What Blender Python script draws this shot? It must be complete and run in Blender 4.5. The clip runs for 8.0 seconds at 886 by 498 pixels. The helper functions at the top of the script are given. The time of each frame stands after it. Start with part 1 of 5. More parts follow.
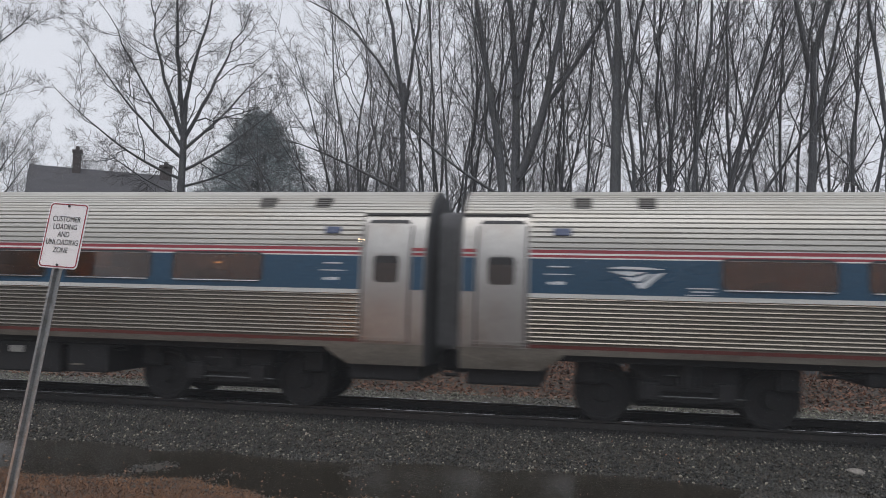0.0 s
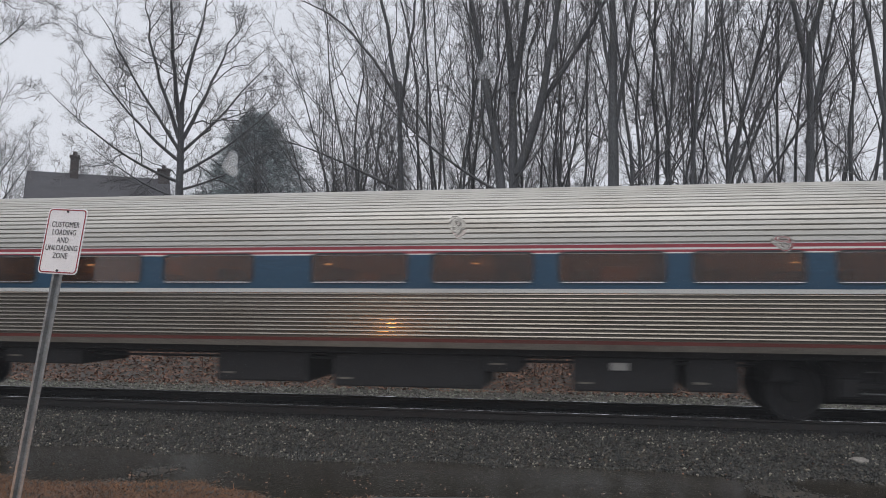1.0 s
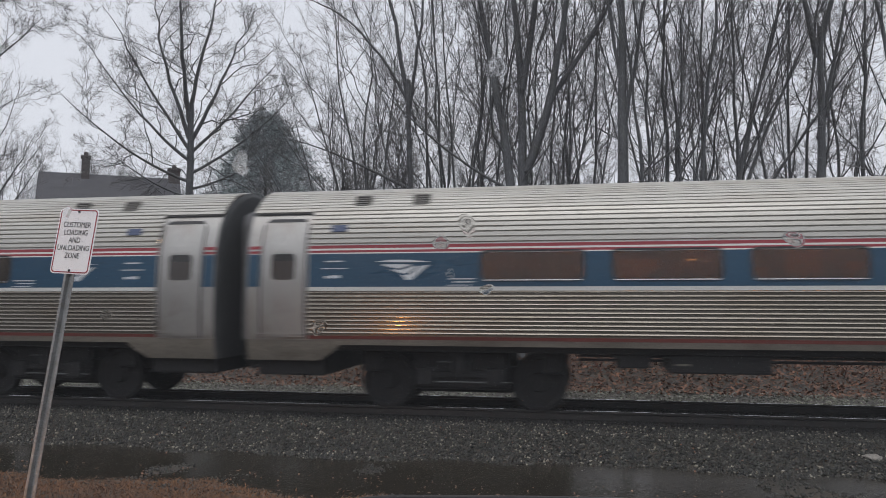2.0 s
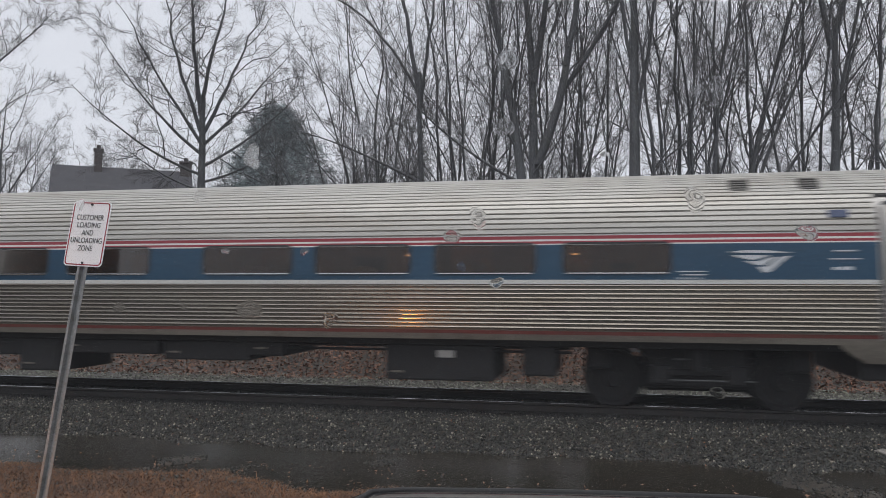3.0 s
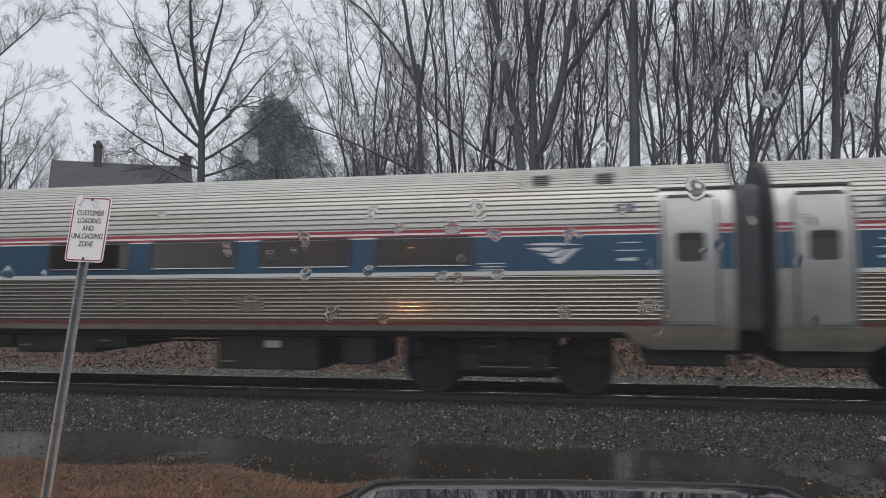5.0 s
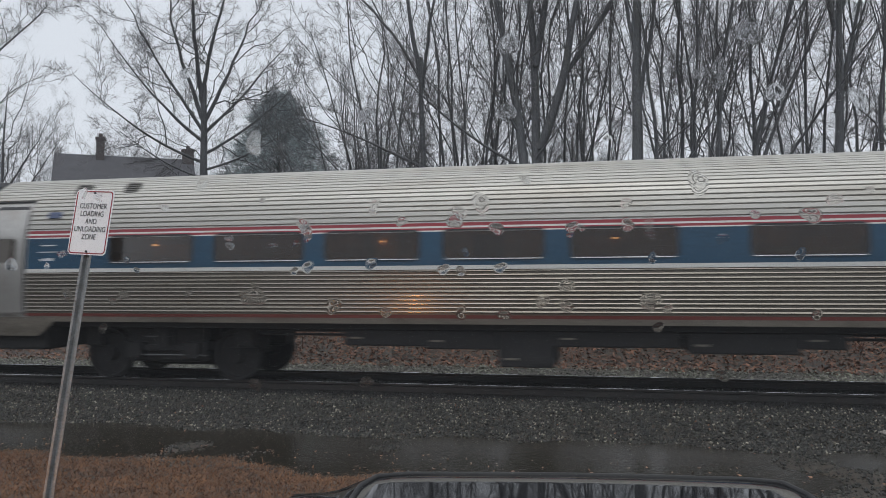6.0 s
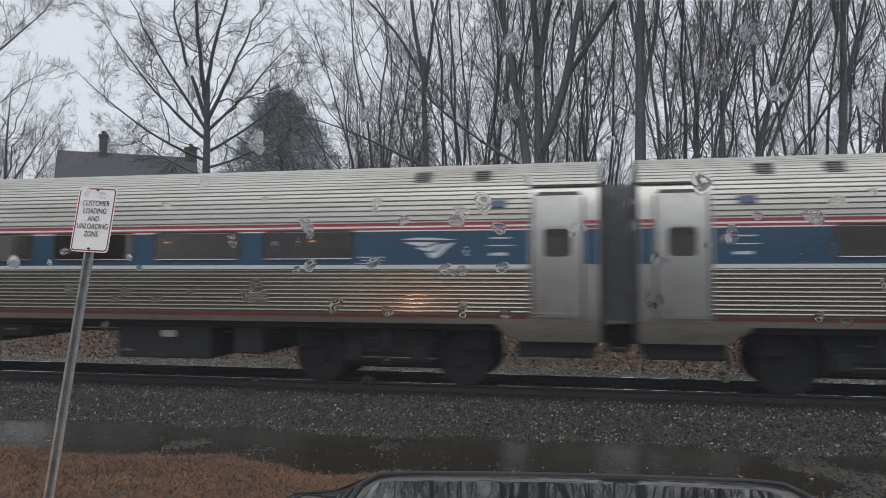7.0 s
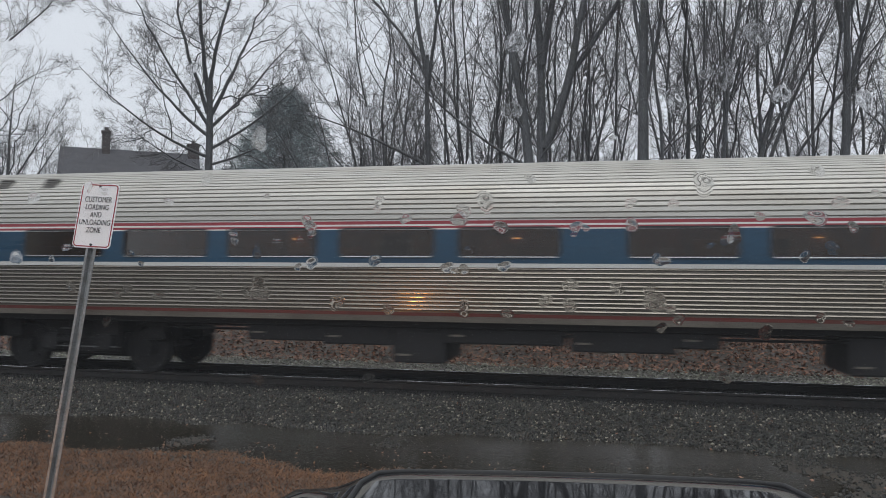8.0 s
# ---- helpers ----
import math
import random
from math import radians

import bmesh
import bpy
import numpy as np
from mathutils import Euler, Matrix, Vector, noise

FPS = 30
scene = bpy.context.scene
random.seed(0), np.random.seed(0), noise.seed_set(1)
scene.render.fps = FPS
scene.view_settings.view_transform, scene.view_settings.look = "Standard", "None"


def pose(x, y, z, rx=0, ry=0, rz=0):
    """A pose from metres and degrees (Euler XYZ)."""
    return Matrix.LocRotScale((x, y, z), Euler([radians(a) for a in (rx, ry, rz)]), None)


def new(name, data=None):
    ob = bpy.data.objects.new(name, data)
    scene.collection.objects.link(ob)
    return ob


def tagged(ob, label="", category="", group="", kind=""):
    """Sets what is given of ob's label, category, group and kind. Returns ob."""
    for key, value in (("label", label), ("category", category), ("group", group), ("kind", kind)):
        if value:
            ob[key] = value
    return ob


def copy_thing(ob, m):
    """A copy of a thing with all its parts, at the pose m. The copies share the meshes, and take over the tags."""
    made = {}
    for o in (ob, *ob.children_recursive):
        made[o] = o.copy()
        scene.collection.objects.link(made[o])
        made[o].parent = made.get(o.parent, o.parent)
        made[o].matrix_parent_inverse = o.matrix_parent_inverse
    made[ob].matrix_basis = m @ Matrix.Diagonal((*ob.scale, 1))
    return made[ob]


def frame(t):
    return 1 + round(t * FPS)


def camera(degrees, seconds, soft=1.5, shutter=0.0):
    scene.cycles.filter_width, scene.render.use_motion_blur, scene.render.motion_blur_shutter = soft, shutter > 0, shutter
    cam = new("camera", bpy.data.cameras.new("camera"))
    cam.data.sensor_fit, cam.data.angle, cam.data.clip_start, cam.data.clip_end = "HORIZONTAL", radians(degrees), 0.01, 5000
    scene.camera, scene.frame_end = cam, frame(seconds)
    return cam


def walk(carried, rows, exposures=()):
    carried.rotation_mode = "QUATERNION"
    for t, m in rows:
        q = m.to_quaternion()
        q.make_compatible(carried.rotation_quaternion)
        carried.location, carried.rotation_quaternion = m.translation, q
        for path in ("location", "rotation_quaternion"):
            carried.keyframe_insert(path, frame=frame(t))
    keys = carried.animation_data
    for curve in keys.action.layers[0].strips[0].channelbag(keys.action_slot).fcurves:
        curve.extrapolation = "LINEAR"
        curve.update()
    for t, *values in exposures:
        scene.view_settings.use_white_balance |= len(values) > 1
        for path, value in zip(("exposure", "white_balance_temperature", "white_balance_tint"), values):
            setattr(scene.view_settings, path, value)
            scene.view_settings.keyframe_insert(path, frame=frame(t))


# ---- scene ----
# The track runs along x, z = 0 at the rail heads, the near rail at y = 0.
cam = camera(59.9, 8.0, soft=0.3, shutter=0.35)
PATH = [
    (0.0, pose(0.0, -13.04, 1.89, 93.85, -1.46, 10.14)),
    (0.5, pose(0.0, -13.04, 1.89, 93.76, -0.84, 10.09)),
    (1.0, pose(0.0, -13.04, 1.89, 93.67, -0.25, 10.19)),
    (1.5, pose(0.0, -13.04, 1.89, 93.70, 0.06, 10.43)),
    (2.0, pose(0.0, -13.04, 1.89, 93.52, 0.01, 10.92)),
    (2.2, pose(0.0, -13.04, 1.89, 93.20, -0.11, 11.28)),
    (3.3, pose(0.0, -13.04, 1.89, 93.00, -0.13, 11.72)),
    (3.5, pose(0.0, -13.04, 1.89, 92.99, -0.13, 11.68)),
    (4.0, pose(0.0, -13.04, 1.89, 92.93, -0.04, 11.65)),
    (4.5, pose(0.0, -13.04, 1.89, 92.83, 0.15, 11.67)),
    (4.7, pose(0.0, -13.04, 1.89, 92.67, 0.43, 11.74)),
    (5.8, pose(0.0, -13.04, 1.89, 92.00, 0.32, 11.96)),
    (6.0, pose(0.0, -13.04, 1.89, 91.93, 0.36, 11.96)),
    (6.5, pose(0.0, -13.04, 1.89, 91.89, 0.25, 12.04)),
    (7.0, pose(0.0, -13.04, 1.89, 91.88, -0.00, 12.10)),
    (7.5, pose(0.0, -13.04, 1.89, 91.74, -0.15, 12.21)),
    (8.0, pose(0.0, -13.04, 1.89, 91.77, -0.40, 12.22)),
]
walk(cam, PATH, [(0.0, 0.0, 6490, 10), (4.5, 0.0, 6470, 9.5), (6.0, 0.0, 6380, 7), (8.0, 0.0, 6400, 7)])

# ---- light: a wet, overcast winter day ----
world = bpy.data.worlds.new("overcast_sky")
scene.world = world
world.use_nodes = True
wn = world.node_tree
wn.nodes.clear()
sky = wn.nodes.new("ShaderNodeTexSky")
sky.sky_type = "NISHITA"
sky.sun_disc = False
sky.sun_elevation, sky.sun_rotation = radians(72), radians(200)
sky.air_density, sky.dust_density, sky.ozone_density = 1.0, 6.0, 1.0
hs = wn.nodes.new("ShaderNodeHueSaturation")
hs.inputs["Saturation"].default_value = 0.22
mixs = wn.nodes.new("ShaderNodeMix")
mixs.data_type = "RGBA"
mixs.inputs["Factor"].default_value = 0.75
mixs.inputs["B"].default_value = (5.6, 5.8, 6.35, 1)
bg = wn.nodes.new("ShaderNodeBackground")
bg.inputs["Strength"].default_value = 0.148
wo = wn.nodes.new("ShaderNodeOutputWorld")
wn.links.new(sky.outputs[0], hs.inputs["Color"])
wn.links.new(hs.outputs[0], mixs.inputs["A"])
wn.links.new(mixs.outputs["Result"], bg.inputs["Color"])
wn.links.new(bg.outputs[0], wo.inputs["Surface"])
sun = new("sun", bpy.data.lights.new("sun", "SUN"))
sun.data.energy, sun.data.angle, sun.data.color = 0.5, radians(40), (1.0, 0.97, 0.93)
sun.matrix_world = pose(0, 0, 30, 18, 0, 20)
scene.view_settings.exposure = 0.0


# ---- materials ----
def material(name, base, rough=0.6, metal=0.0, var=0.25, scale=6.0, fine=60.0, bump=0.0, tint=None, coat=0.0,
             stretch=(1, 1, 1), wear=0.0, wear_col=(0.1, 0.08, 0.06), per_object=0.0, per_island=0.0, spec=0.5):
    """A surface with broad stains, fine grain and relief."""
    m = bpy.data.materials.new(name)
    m.use_nodes = True
    nt = m.node_tree
    b = nt.nodes["Principled BSDF"]
    b.inputs["Roughness"].default_value, b.inputs["Metallic"].default_value = rough, metal
    b.inputs["Coat Weight"].default_value = coat
    b.inputs["Coat Roughness"].default_value = 0.02
    b.inputs["Specular IOR Level"].default_value = spec
    tc = nt.nodes.new("ShaderNodeTexCoord")
    mp = nt.nodes.new("ShaderNodeMapping")
    mp.inputs["Scale"].default_value = stretch
    nt.links.new(tc.outputs["Object"], mp.inputs["Vector"])
    n1 = nt.nodes.new("ShaderNodeTexNoise")
    n1.inputs["Scale"].default_value, n1.inputs["Detail"].default_value = scale, 4
    n2 = nt.nodes.new("ShaderNodeTexNoise")
    n2.inputs["Scale"].default_value, n2.inputs["Detail"].default_value = fine, 3
    for n in (n1, n2):
        nt.links.new(mp.outputs[0], n.inputs["Vector"])
    add = nt.nodes.new("ShaderNodeMath")
    add.operation = "ADD"
    nt.links.new(n1.outputs["Fac"], add.inputs[0])
    nt.links.new(n2.outputs["Fac"], add.inputs[1])
    ramp = nt.nodes.new("ShaderNodeMapRange")
    ramp.inputs["From Min"].default_value, ramp.inputs["From Max"].default_value = 0.7, 1.3
    nt.links.new(add.outputs[0], ramp.inputs["Value"])
    mx = nt.nodes.new("ShaderNodeMix")
    mx.data_type = "RGBA"
    t = tint or base
    mx.inputs["A"].default_value = (*[c * (1 - var) for c in base], 1)
    mx.inputs["B"].default_value = (*[min(1, c * (1 + var)) for c in t], 1)
    nt.links.new(ramp.outputs[0], mx.inputs["Factor"])
    out = mx.outputs["Result"]
    if wear:
        n3 = nt.nodes.new("ShaderNodeTexNoise")
        n3.inputs["Scale"].default_value, n3.inputs["Detail"].default_value = scale * 2.3, 8
        nt.links.new(mp.outputs[0], n3.inputs["Vector"])
        r3 = nt.nodes.new("ShaderNodeMapRange")
        r3.inputs["From Min"].default_value, r3.inputs["From Max"].default_value = 0.5, 0.72
        r3.inputs["To Max"].default_value = wear
        nt.links.new(n3.outputs["Fac"], r3.inputs["Value"])
        m3 = nt.nodes.new("ShaderNodeMix")
        m3.data_type = "RGBA"
        m3.inputs["B"].default_value = (*wear_col, 1)
        nt.links.new(r3.outputs[0], m3.inputs["Factor"])
        nt.links.new(out, m3.inputs["A"])
        out = m3.outputs["Result"]
    if per_object or per_island:
        if per_island:
            src = nt.nodes.new("ShaderNodeNewGeometry").outputs["Random Per Island"]
        else:
            src = nt.nodes.new("ShaderNodeObjectInfo").outputs["Random"]
        k = per_object or per_island
        r4 = nt.nodes.new("ShaderNodeMapRange")
        r4.inputs["To Min"].default_value, r4.inputs["To Max"].default_value = 1 - k, 1 + k
        nt.links.new(src, r4.inputs["Value"])
        h4 = nt.nodes.new("ShaderNodeHueSaturation")
        nt.links.new(r4.outputs[0], h4.inputs["Value"])
        nt.links.new(out, h4.inputs["Color"])
        out = h4.outputs["Color"]
    nt.links.new(out, b.inputs["Base Color"])
    if rough > 0.02:
        rr = nt.nodes.new("ShaderNodeMapRange")
        rr.inputs["To Min"].default_value, rr.inputs["To Max"].default_value = rough * 0.75, min(1, rough * 1.25)
        nt.links.new(n1.outputs["Fac"], rr.inputs["Value"])
        nt.links.new(rr.outputs[0], b.inputs["Roughness"])
    if bump:
        bp = nt.nodes.new("ShaderNodeBump")
        bp.inputs["Strength"].default_value, bp.inputs["Distance"].default_value = bump, 0.02
        nt.links.new(n2.outputs["Fac"], bp.inputs["Height"])
        nt.links.new(bp.outputs[0], b.inputs["Normal"])
    return m


def glow(name, col, strength):
    m = bpy.data.materials.new(name)
    m.use_nodes = True
    b = m.node_tree.nodes["Principled BSDF"]
    b.inputs["Base Color"].default_value = (*col, 1)
    b.inputs["Emission Color"].default_value = (*col, 1)
    b.inputs["Emission Strength"].default_value = strength
    return m


def tinted_glass(name, col, rough=0.04):
    """Thin tinted window glass."""
    m = bpy.data.materials.new(name)
    m.use_nodes = True
    nt = m.node_tree
    nt.nodes.remove(nt.nodes["Principled BSDF"])
    tr = nt.nodes.new("ShaderNodeBsdfTransparent")
    tr.inputs["Color"].default_value = (*col, 1)
    gl = nt.nodes.new("ShaderNodeBsdfGlossy")
    gl.inputs["Roughness"].default_value = rough
    gl.inputs["Color"].default_value = (0.9, 0.9, 0.9, 1)
    fr = nt.nodes.new("ShaderNodeFresnel")
    fr.inputs["IOR"].default_value = 1.5
    mx = nt.nodes.new("ShaderNodeMixShader")
    nt.links.new(fr.outputs[0], mx.inputs[0])
    nt.links.new(tr.outputs[0], mx.inputs[1])
    nt.links.new(gl.outputs[0], mx.inputs[2])
    nt.links.new(mx.outputs[0], nt.nodes["Material Output"].inputs["Surface"])
    return m


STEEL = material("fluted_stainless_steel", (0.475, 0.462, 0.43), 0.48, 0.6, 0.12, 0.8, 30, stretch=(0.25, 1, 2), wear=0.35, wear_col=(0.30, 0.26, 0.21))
# Grime, plus a base darkened for the dim surroundings the lower side mirrors.
STEEL_LOW = material("dimmed_grimy_steel", (0.23, 0.212, 0.186), 0.31, 0.8, 0.15, 0.9, 30, stretch=(0.25, 1, 2), wear=0.5, wear_col=(0.17, 0.135, 0.10))
STEEL_END = material("smooth_stainless_steel", (0.41, 0.40, 0.385), 0.42, 0.85, 0.15, 1.2, 25, stretch=(1, 1, 0.4), wear=0.4, wear_col=(0.26, 0.21, 0.16))
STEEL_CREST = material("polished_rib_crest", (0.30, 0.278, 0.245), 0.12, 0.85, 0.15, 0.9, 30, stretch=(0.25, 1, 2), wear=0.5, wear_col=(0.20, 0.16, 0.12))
BLUE = material("blue_livery_paint", (0.0145, 0.062, 0.118), 0.3, 0, 0.2, 1.0, 30, stretch=(0.3, 1, 1), wear=0.2, wear_col=(0.05, 0.09, 0.14))
RED = material("red_livery_paint", (0.27, 0.022, 0.034), 0.35, 0, 0.15, 1.0, 30, stretch=(0.3, 1, 1))
RED_LOW = material("grimy_red_stripe", (0.17, 0.045, 0.038), 0.45, 0, 0.25, 1.0, 30, stretch=(0.3, 1, 1), wear=0.5, wear_col=(0.12, 0.08, 0.06))
WHITE = material("white_livery_paint", (0.66, 0.66, 0.64), 0.35, 0, 0.06, 1.0, 30, stretch=(0.3, 1, 1))
SKIRT = material("road_dirt_grey_skirt", (0.22, 0.20, 0.17), 0.5, 0.3, 0.25, 1.5, 30, stretch=(0.4, 1, 1), wear=0.5, wear_col=(0.10, 0.08, 0.06))
UNDER = material("black_greasy_underframe", (0.024, 0.024, 0.026), 0.75, 0, 0.4, 3, 40, bump=0.3, wear=0.3, wear_col=(0.035, 0.029, 0.024))
RUBBER = material("black_rubber", (0.035, 0.035, 0.038), 0.7, 0, 0.3, 3, 40)
WHEELM = material("dull_wheel_steel", (0.022, 0.022, 0.024), 0.75, 0.1, 0.3, 4, 50, wear=0.5, wear_col=(0.03, 0.026, 0.022))
DARKPANE = tinted_glass("dark_bronze_glass", (0.24, 0.18, 0.145))
PANE = tinted_glass("bronze_tinted_glass", (0.45, 0.37, 0.31))
INNER = material("brown_saloon_lining", (0.24, 0.17, 0.125), 0.7, 0, 0.3, 1.2, 20)
SEAT = material("russet_seat_moquette", (0.28, 0.17, 0.09), 0.8, 0, 0.3, 2, 60)
WARM = glow("warm_saloon_light", (1.0, 0.66, 0.40), 8.5)
DIMWARM = glow("dim_saloon_light", (1.0, 0.72, 0.5), 1.6)
RAIL = material("wet_rail_steel", (0.04, 0.038, 0.037), 0.5, 0.3, 0.25, 2, 40, wear=0.4, wear_col=(0.06, 0.042, 0.034))
RAILTOP = material("polished_rail_head", (0.62, 0.62, 0.62), 0.13, 1.0, 0.1, 3, 40)
TIE = material("creosoted_timber", (0.036, 0.031, 0.028), 0.7, 0, 0.4, 3, 40, bump=0.5, stretch=(3, 0.4, 1))
STONE = material("wet_ballast_stone", (0.030, 0.030, 0.0265), 0.34, 0, 0.45, 8, 60, per_island=0.95, wear=0.35, wear_col=(0.10, 0.074, 0.05))
GREASY = material("brake_dust_blackened_ballast", (0.026, 0.026, 0.026), 0.45, 0, 0.4, 8, 60, per_island=0.7)
SPECK = material("pale_quartz_chips", (0.30, 0.275, 0.225), 0.4, 0, 0.3, 8, 60, per_island=0.4)
EARTH = material("wet_dark_gravel_earth", (0.045, 0.038, 0.03), 0.5, 0, 0.5, 1.5, 45, bump=1.0, wear=0.5, wear_col=(0.085, 0.06, 0.035))
GRASS = material("dead_brown_grass", (0.145, 0.068, 0.03), 0.75, 0, 0.45, 1.6, 60, per_island=0.75)
LEAF = material("fallen_russet_leaves", (0.16, 0.078, 0.047), 0.6, 0, 0.4, 3, 60, per_island=0.65)
BARK = material("wet_grey_bark", (0.108, 0.112, 0.12), 0.8, 0, 0.4, 2.5, 40, bump=0.6, stretch=(1, 1, 0.3), wear=0.4, wear_col=(0.12, 0.125, 0.10))
TWIG = material("dark_bare_twigs", (0.13, 0.127, 0.132), 0.8, 0, 0.3, 2, 20, per_island=0.3)
# Needle colour lifted to pale blue-grey; it carries the haze of distance.
NEEDLE = material("haze_pale_pine_needles", (0.26, 0.305, 0.315), 0.7, 0, 0.4, 1.5, 20, per_island=0.4)
ROOFING = material("dark_grey_shingles", (0.075, 0.075, 0.085), 0.75, 0, 0.25, 1.0, 25, bump=0.4, stretch=(1, 1, 4))
SIDING = material("grey_clapboard", (0.30, 0.31, 0.33), 0.7, 0, 0.12, 1.0, 25, stretch=(0.3, 0.3, 8))
BRICKM = material("dark_chimney_brick", (0.10, 0.088, 0.088), 0.8, 0, 0.3, 4, 40)
SIGNM = material("white_sign_sheet", (0.90, 0.89, 0.90), 0.4, 0, 0.03, 5, 60)
SIGNRED = material("dark_red_sign_ink", (0.28, 0.015, 0.03), 0.4, 0, 0.05, 5, 60)
SIGNBLK = material("black_sign_ink", (0.03, 0.03, 0.035), 0.4, 0, 0.05, 5, 60)
GALV = material("galvanised_post_steel", (0.27, 0.28, 0.285), 0.5, 0.4, 0.25, 8, 60, wear=0.4, wear_col=(0.16, 0.14, 0.11))
CARBLACK = material("black_car_lacquer", (0.006, 0.006, 0.007), 0.04, 0, 0.1, 3, 60)
EDGEM = material("matt_black_edge", (0.012, 0.012, 0.013), 0.6, 0, 0.2, 3, 60)
ROADM = material("wet_far_road", (0.26, 0.25, 0.235), 0.35, 0, 0.25, 0.5, 20)


def water_material():
    m = bpy.data.materials.new("rain_puddle_water")
    m.use_nodes = True
    nt = m.node_tree
    b = nt.nodes["Principled BSDF"]
    b.inputs["Base Color"].default_value = (0.026, 0.022, 0.016, 1)
    b.inputs["Roughness"].default_value = 0.08
    b.inputs["IOR"].default_value = 1.33
    tc = nt.nodes.new("ShaderNodeTexCoord")
    n = nt.nodes.new("ShaderNodeTexNoise")
    n.inputs["Scale"].default_value, n.inputs["Detail"].default_value = 30.0, 2
    bp = nt.nodes.new("ShaderNodeBump")
    bp.inputs["Strength"].default_value, bp.inputs["Distance"].default_value = 0.12, 0.03
    nt.links.new(tc.outputs["Object"], n.inputs["Vector"])
    nt.links.new(n.outputs["Fac"], bp.inputs["Height"])
    nt.links.new(bp.outputs[0], b.inputs["Normal"])
    return m


WATER = water_material()


# ---- building helpers ----
def mesh_of(name, verts, faces, mat, smooth=False):
    me = bpy.data.meshes.new(name)
    me.from_pydata([tuple(v) for v in verts], [], [tuple(f) for f in faces])
    if smooth:
        me.polygons.foreach_set("use_smooth", [True] * len(me.polygons))
    me.materials.append(mat)
    return me


def part(name, bm, mat, parent=None, label=""):
    """One bmesh as one mesh object, under a thing or a part."""
    me = bpy.data.meshes.new(name)
    bm.normal_update()
    bm.to_mesh(me)
    bm.free()
    me.materials.append(mat)
    ob = new(name, me)
    ob.parent = parent
    return tagged(ob, label)


def piece(name, me, parent=None, m=None, label=""):
    ob = new(name, me)
    ob.parent = parent
    if m is not None:
        ob.matrix_basis = m
    return tagged(ob, label)


def add_box(bm, x0, x1, y0, y1, z0, z1, bevel=0.0):
    made = bmesh.ops.create_cube(bm, size=1.0)["verts"]
    for v in made:
        v.co = Vector((x0 + (v.co.x + 0.5) * (x1 - x0), y0 + (v.co.y + 0.5) * (y1 - y0), z0 + (v.co.z + 0.5) * (z1 - z0)))
    if bevel:
        edges = {e for v in made for e in v.link_edges}
        bmesh.ops.bevel(bm, geom=list(edges), offset=bevel, segments=2, affect="EDGES", profile=0.5)


def box(x0, x1, y0, y1, z0, z1, bevel=0.0):
    bm = bmesh.new()
    add_box(bm, x0, x1, y0, y1, z0, z1, bevel)
    return bm


def add_tube(bm, p, q, r, n=8, r2=None):
    d = Vector(q) - Vector(p)
    m = Matrix.Translation((Vector(p) + Vector(q)) / 2) @ d.to_track_quat("Z", "Y").to_matrix().to_4x4()
    bmesh.ops.create_cone(bm, cap_ends=True, segments=n, radius1=r, radius2=r if r2 is None else r2, depth=d.length, matrix=m)


def empty(name, label, category, group="", kind="", m=None):
    ob = new(name)
    ob.empty_display_size = 0.3
    if m is not None:
        ob.matrix_basis = m
    return tagged(ob, label, category, group, kind)


def np_mesh(name, verts, faces, mat, smooth=False):
    """A mesh from arrays; all faces have the same number of corners."""
    me = bpy.data.meshes.new(name)
    k = faces.shape[1]
    me.vertices.add(len(verts))
    me.vertices.foreach_set("co", np.ascontiguousarray(verts, dtype=np.float32).ravel())
    me.loops.add(faces.size)
    me.loops.foreach_set("vertex_index", np.ascontiguousarray(faces, dtype=np.int32).ravel())
    me.polygons.add(len(faces))
    me.polygons.foreach_set("loop_start", np.arange(0, faces.size, k, dtype=np.int32))
    if smooth:
        me.polygons.foreach_set("use_smooth", np.ones(len(faces), dtype=bool))
    me.update(calc_edges=True)
    me.validate()
    me.materials.append(mat)
    return me


# ---- ground: one sheet to the horizon ----
KNOTS_Y = (-400, -30, -13, -9, -7, -5.2, -4.7, -4.35, -3.9, -2.5, -2.15, -1.8, -1.2, -0.5, 1.9, 3.0, 4.2, 5.5, 7.5, 10, 16, 40, 600)
KNOTS_Z = (0.0, 0.0, 0.0, -0.05, -0.2, -0.31, -0.365, -0.42, -0.5, -0.5, -0.42, -0.33, -0.2, -0.17, -0.17, -0.3, -0.33, -0.25, 0.12, 0.28, 0.6, 1.2, 1.2)


def ground_z(x, y):
    x, y = np.asarray(x, float), np.asarray(y, float)
    z = np.interp(y, KNOTS_Y, KNOTS_Z)
    wob = 0.05 * np.sin(x * 0.9 + 1.3 * np.sin(y * 0.8)) + 0.04 * np.sin(x * 2.3 + y * 1.7 + 1.0) + 0.02 * np.sin(x * 3.7 + 2.0 + y) + 0.018 * np.sin(x * 5.1 - y * 3.3)
    near = np.exp(-((y + 3.3) / 1.5) ** 2)
    far = np.clip((y - 4.5) / 4, 0, 1) * np.clip((60 - y) / 40, 0, 1)
    return z + wob * (near + 0.6 * far)


def sheet(name, xs, ys, zfun, mat):
    gx, gy = np.meshgrid(xs, ys)
    v = np.stack([gx, gy, zfun(gx, gy)], -1).reshape(-1, 3)
    nx = len(xs)
    i = (np.arange(len(ys) - 1)[:, None] * nx + np.arange(nx - 1)[None]).ravel()
    f = np.stack([i, i + 1, i + nx + 1, i + nx], 1)
    return np_mesh(name, v, f, mat, True)


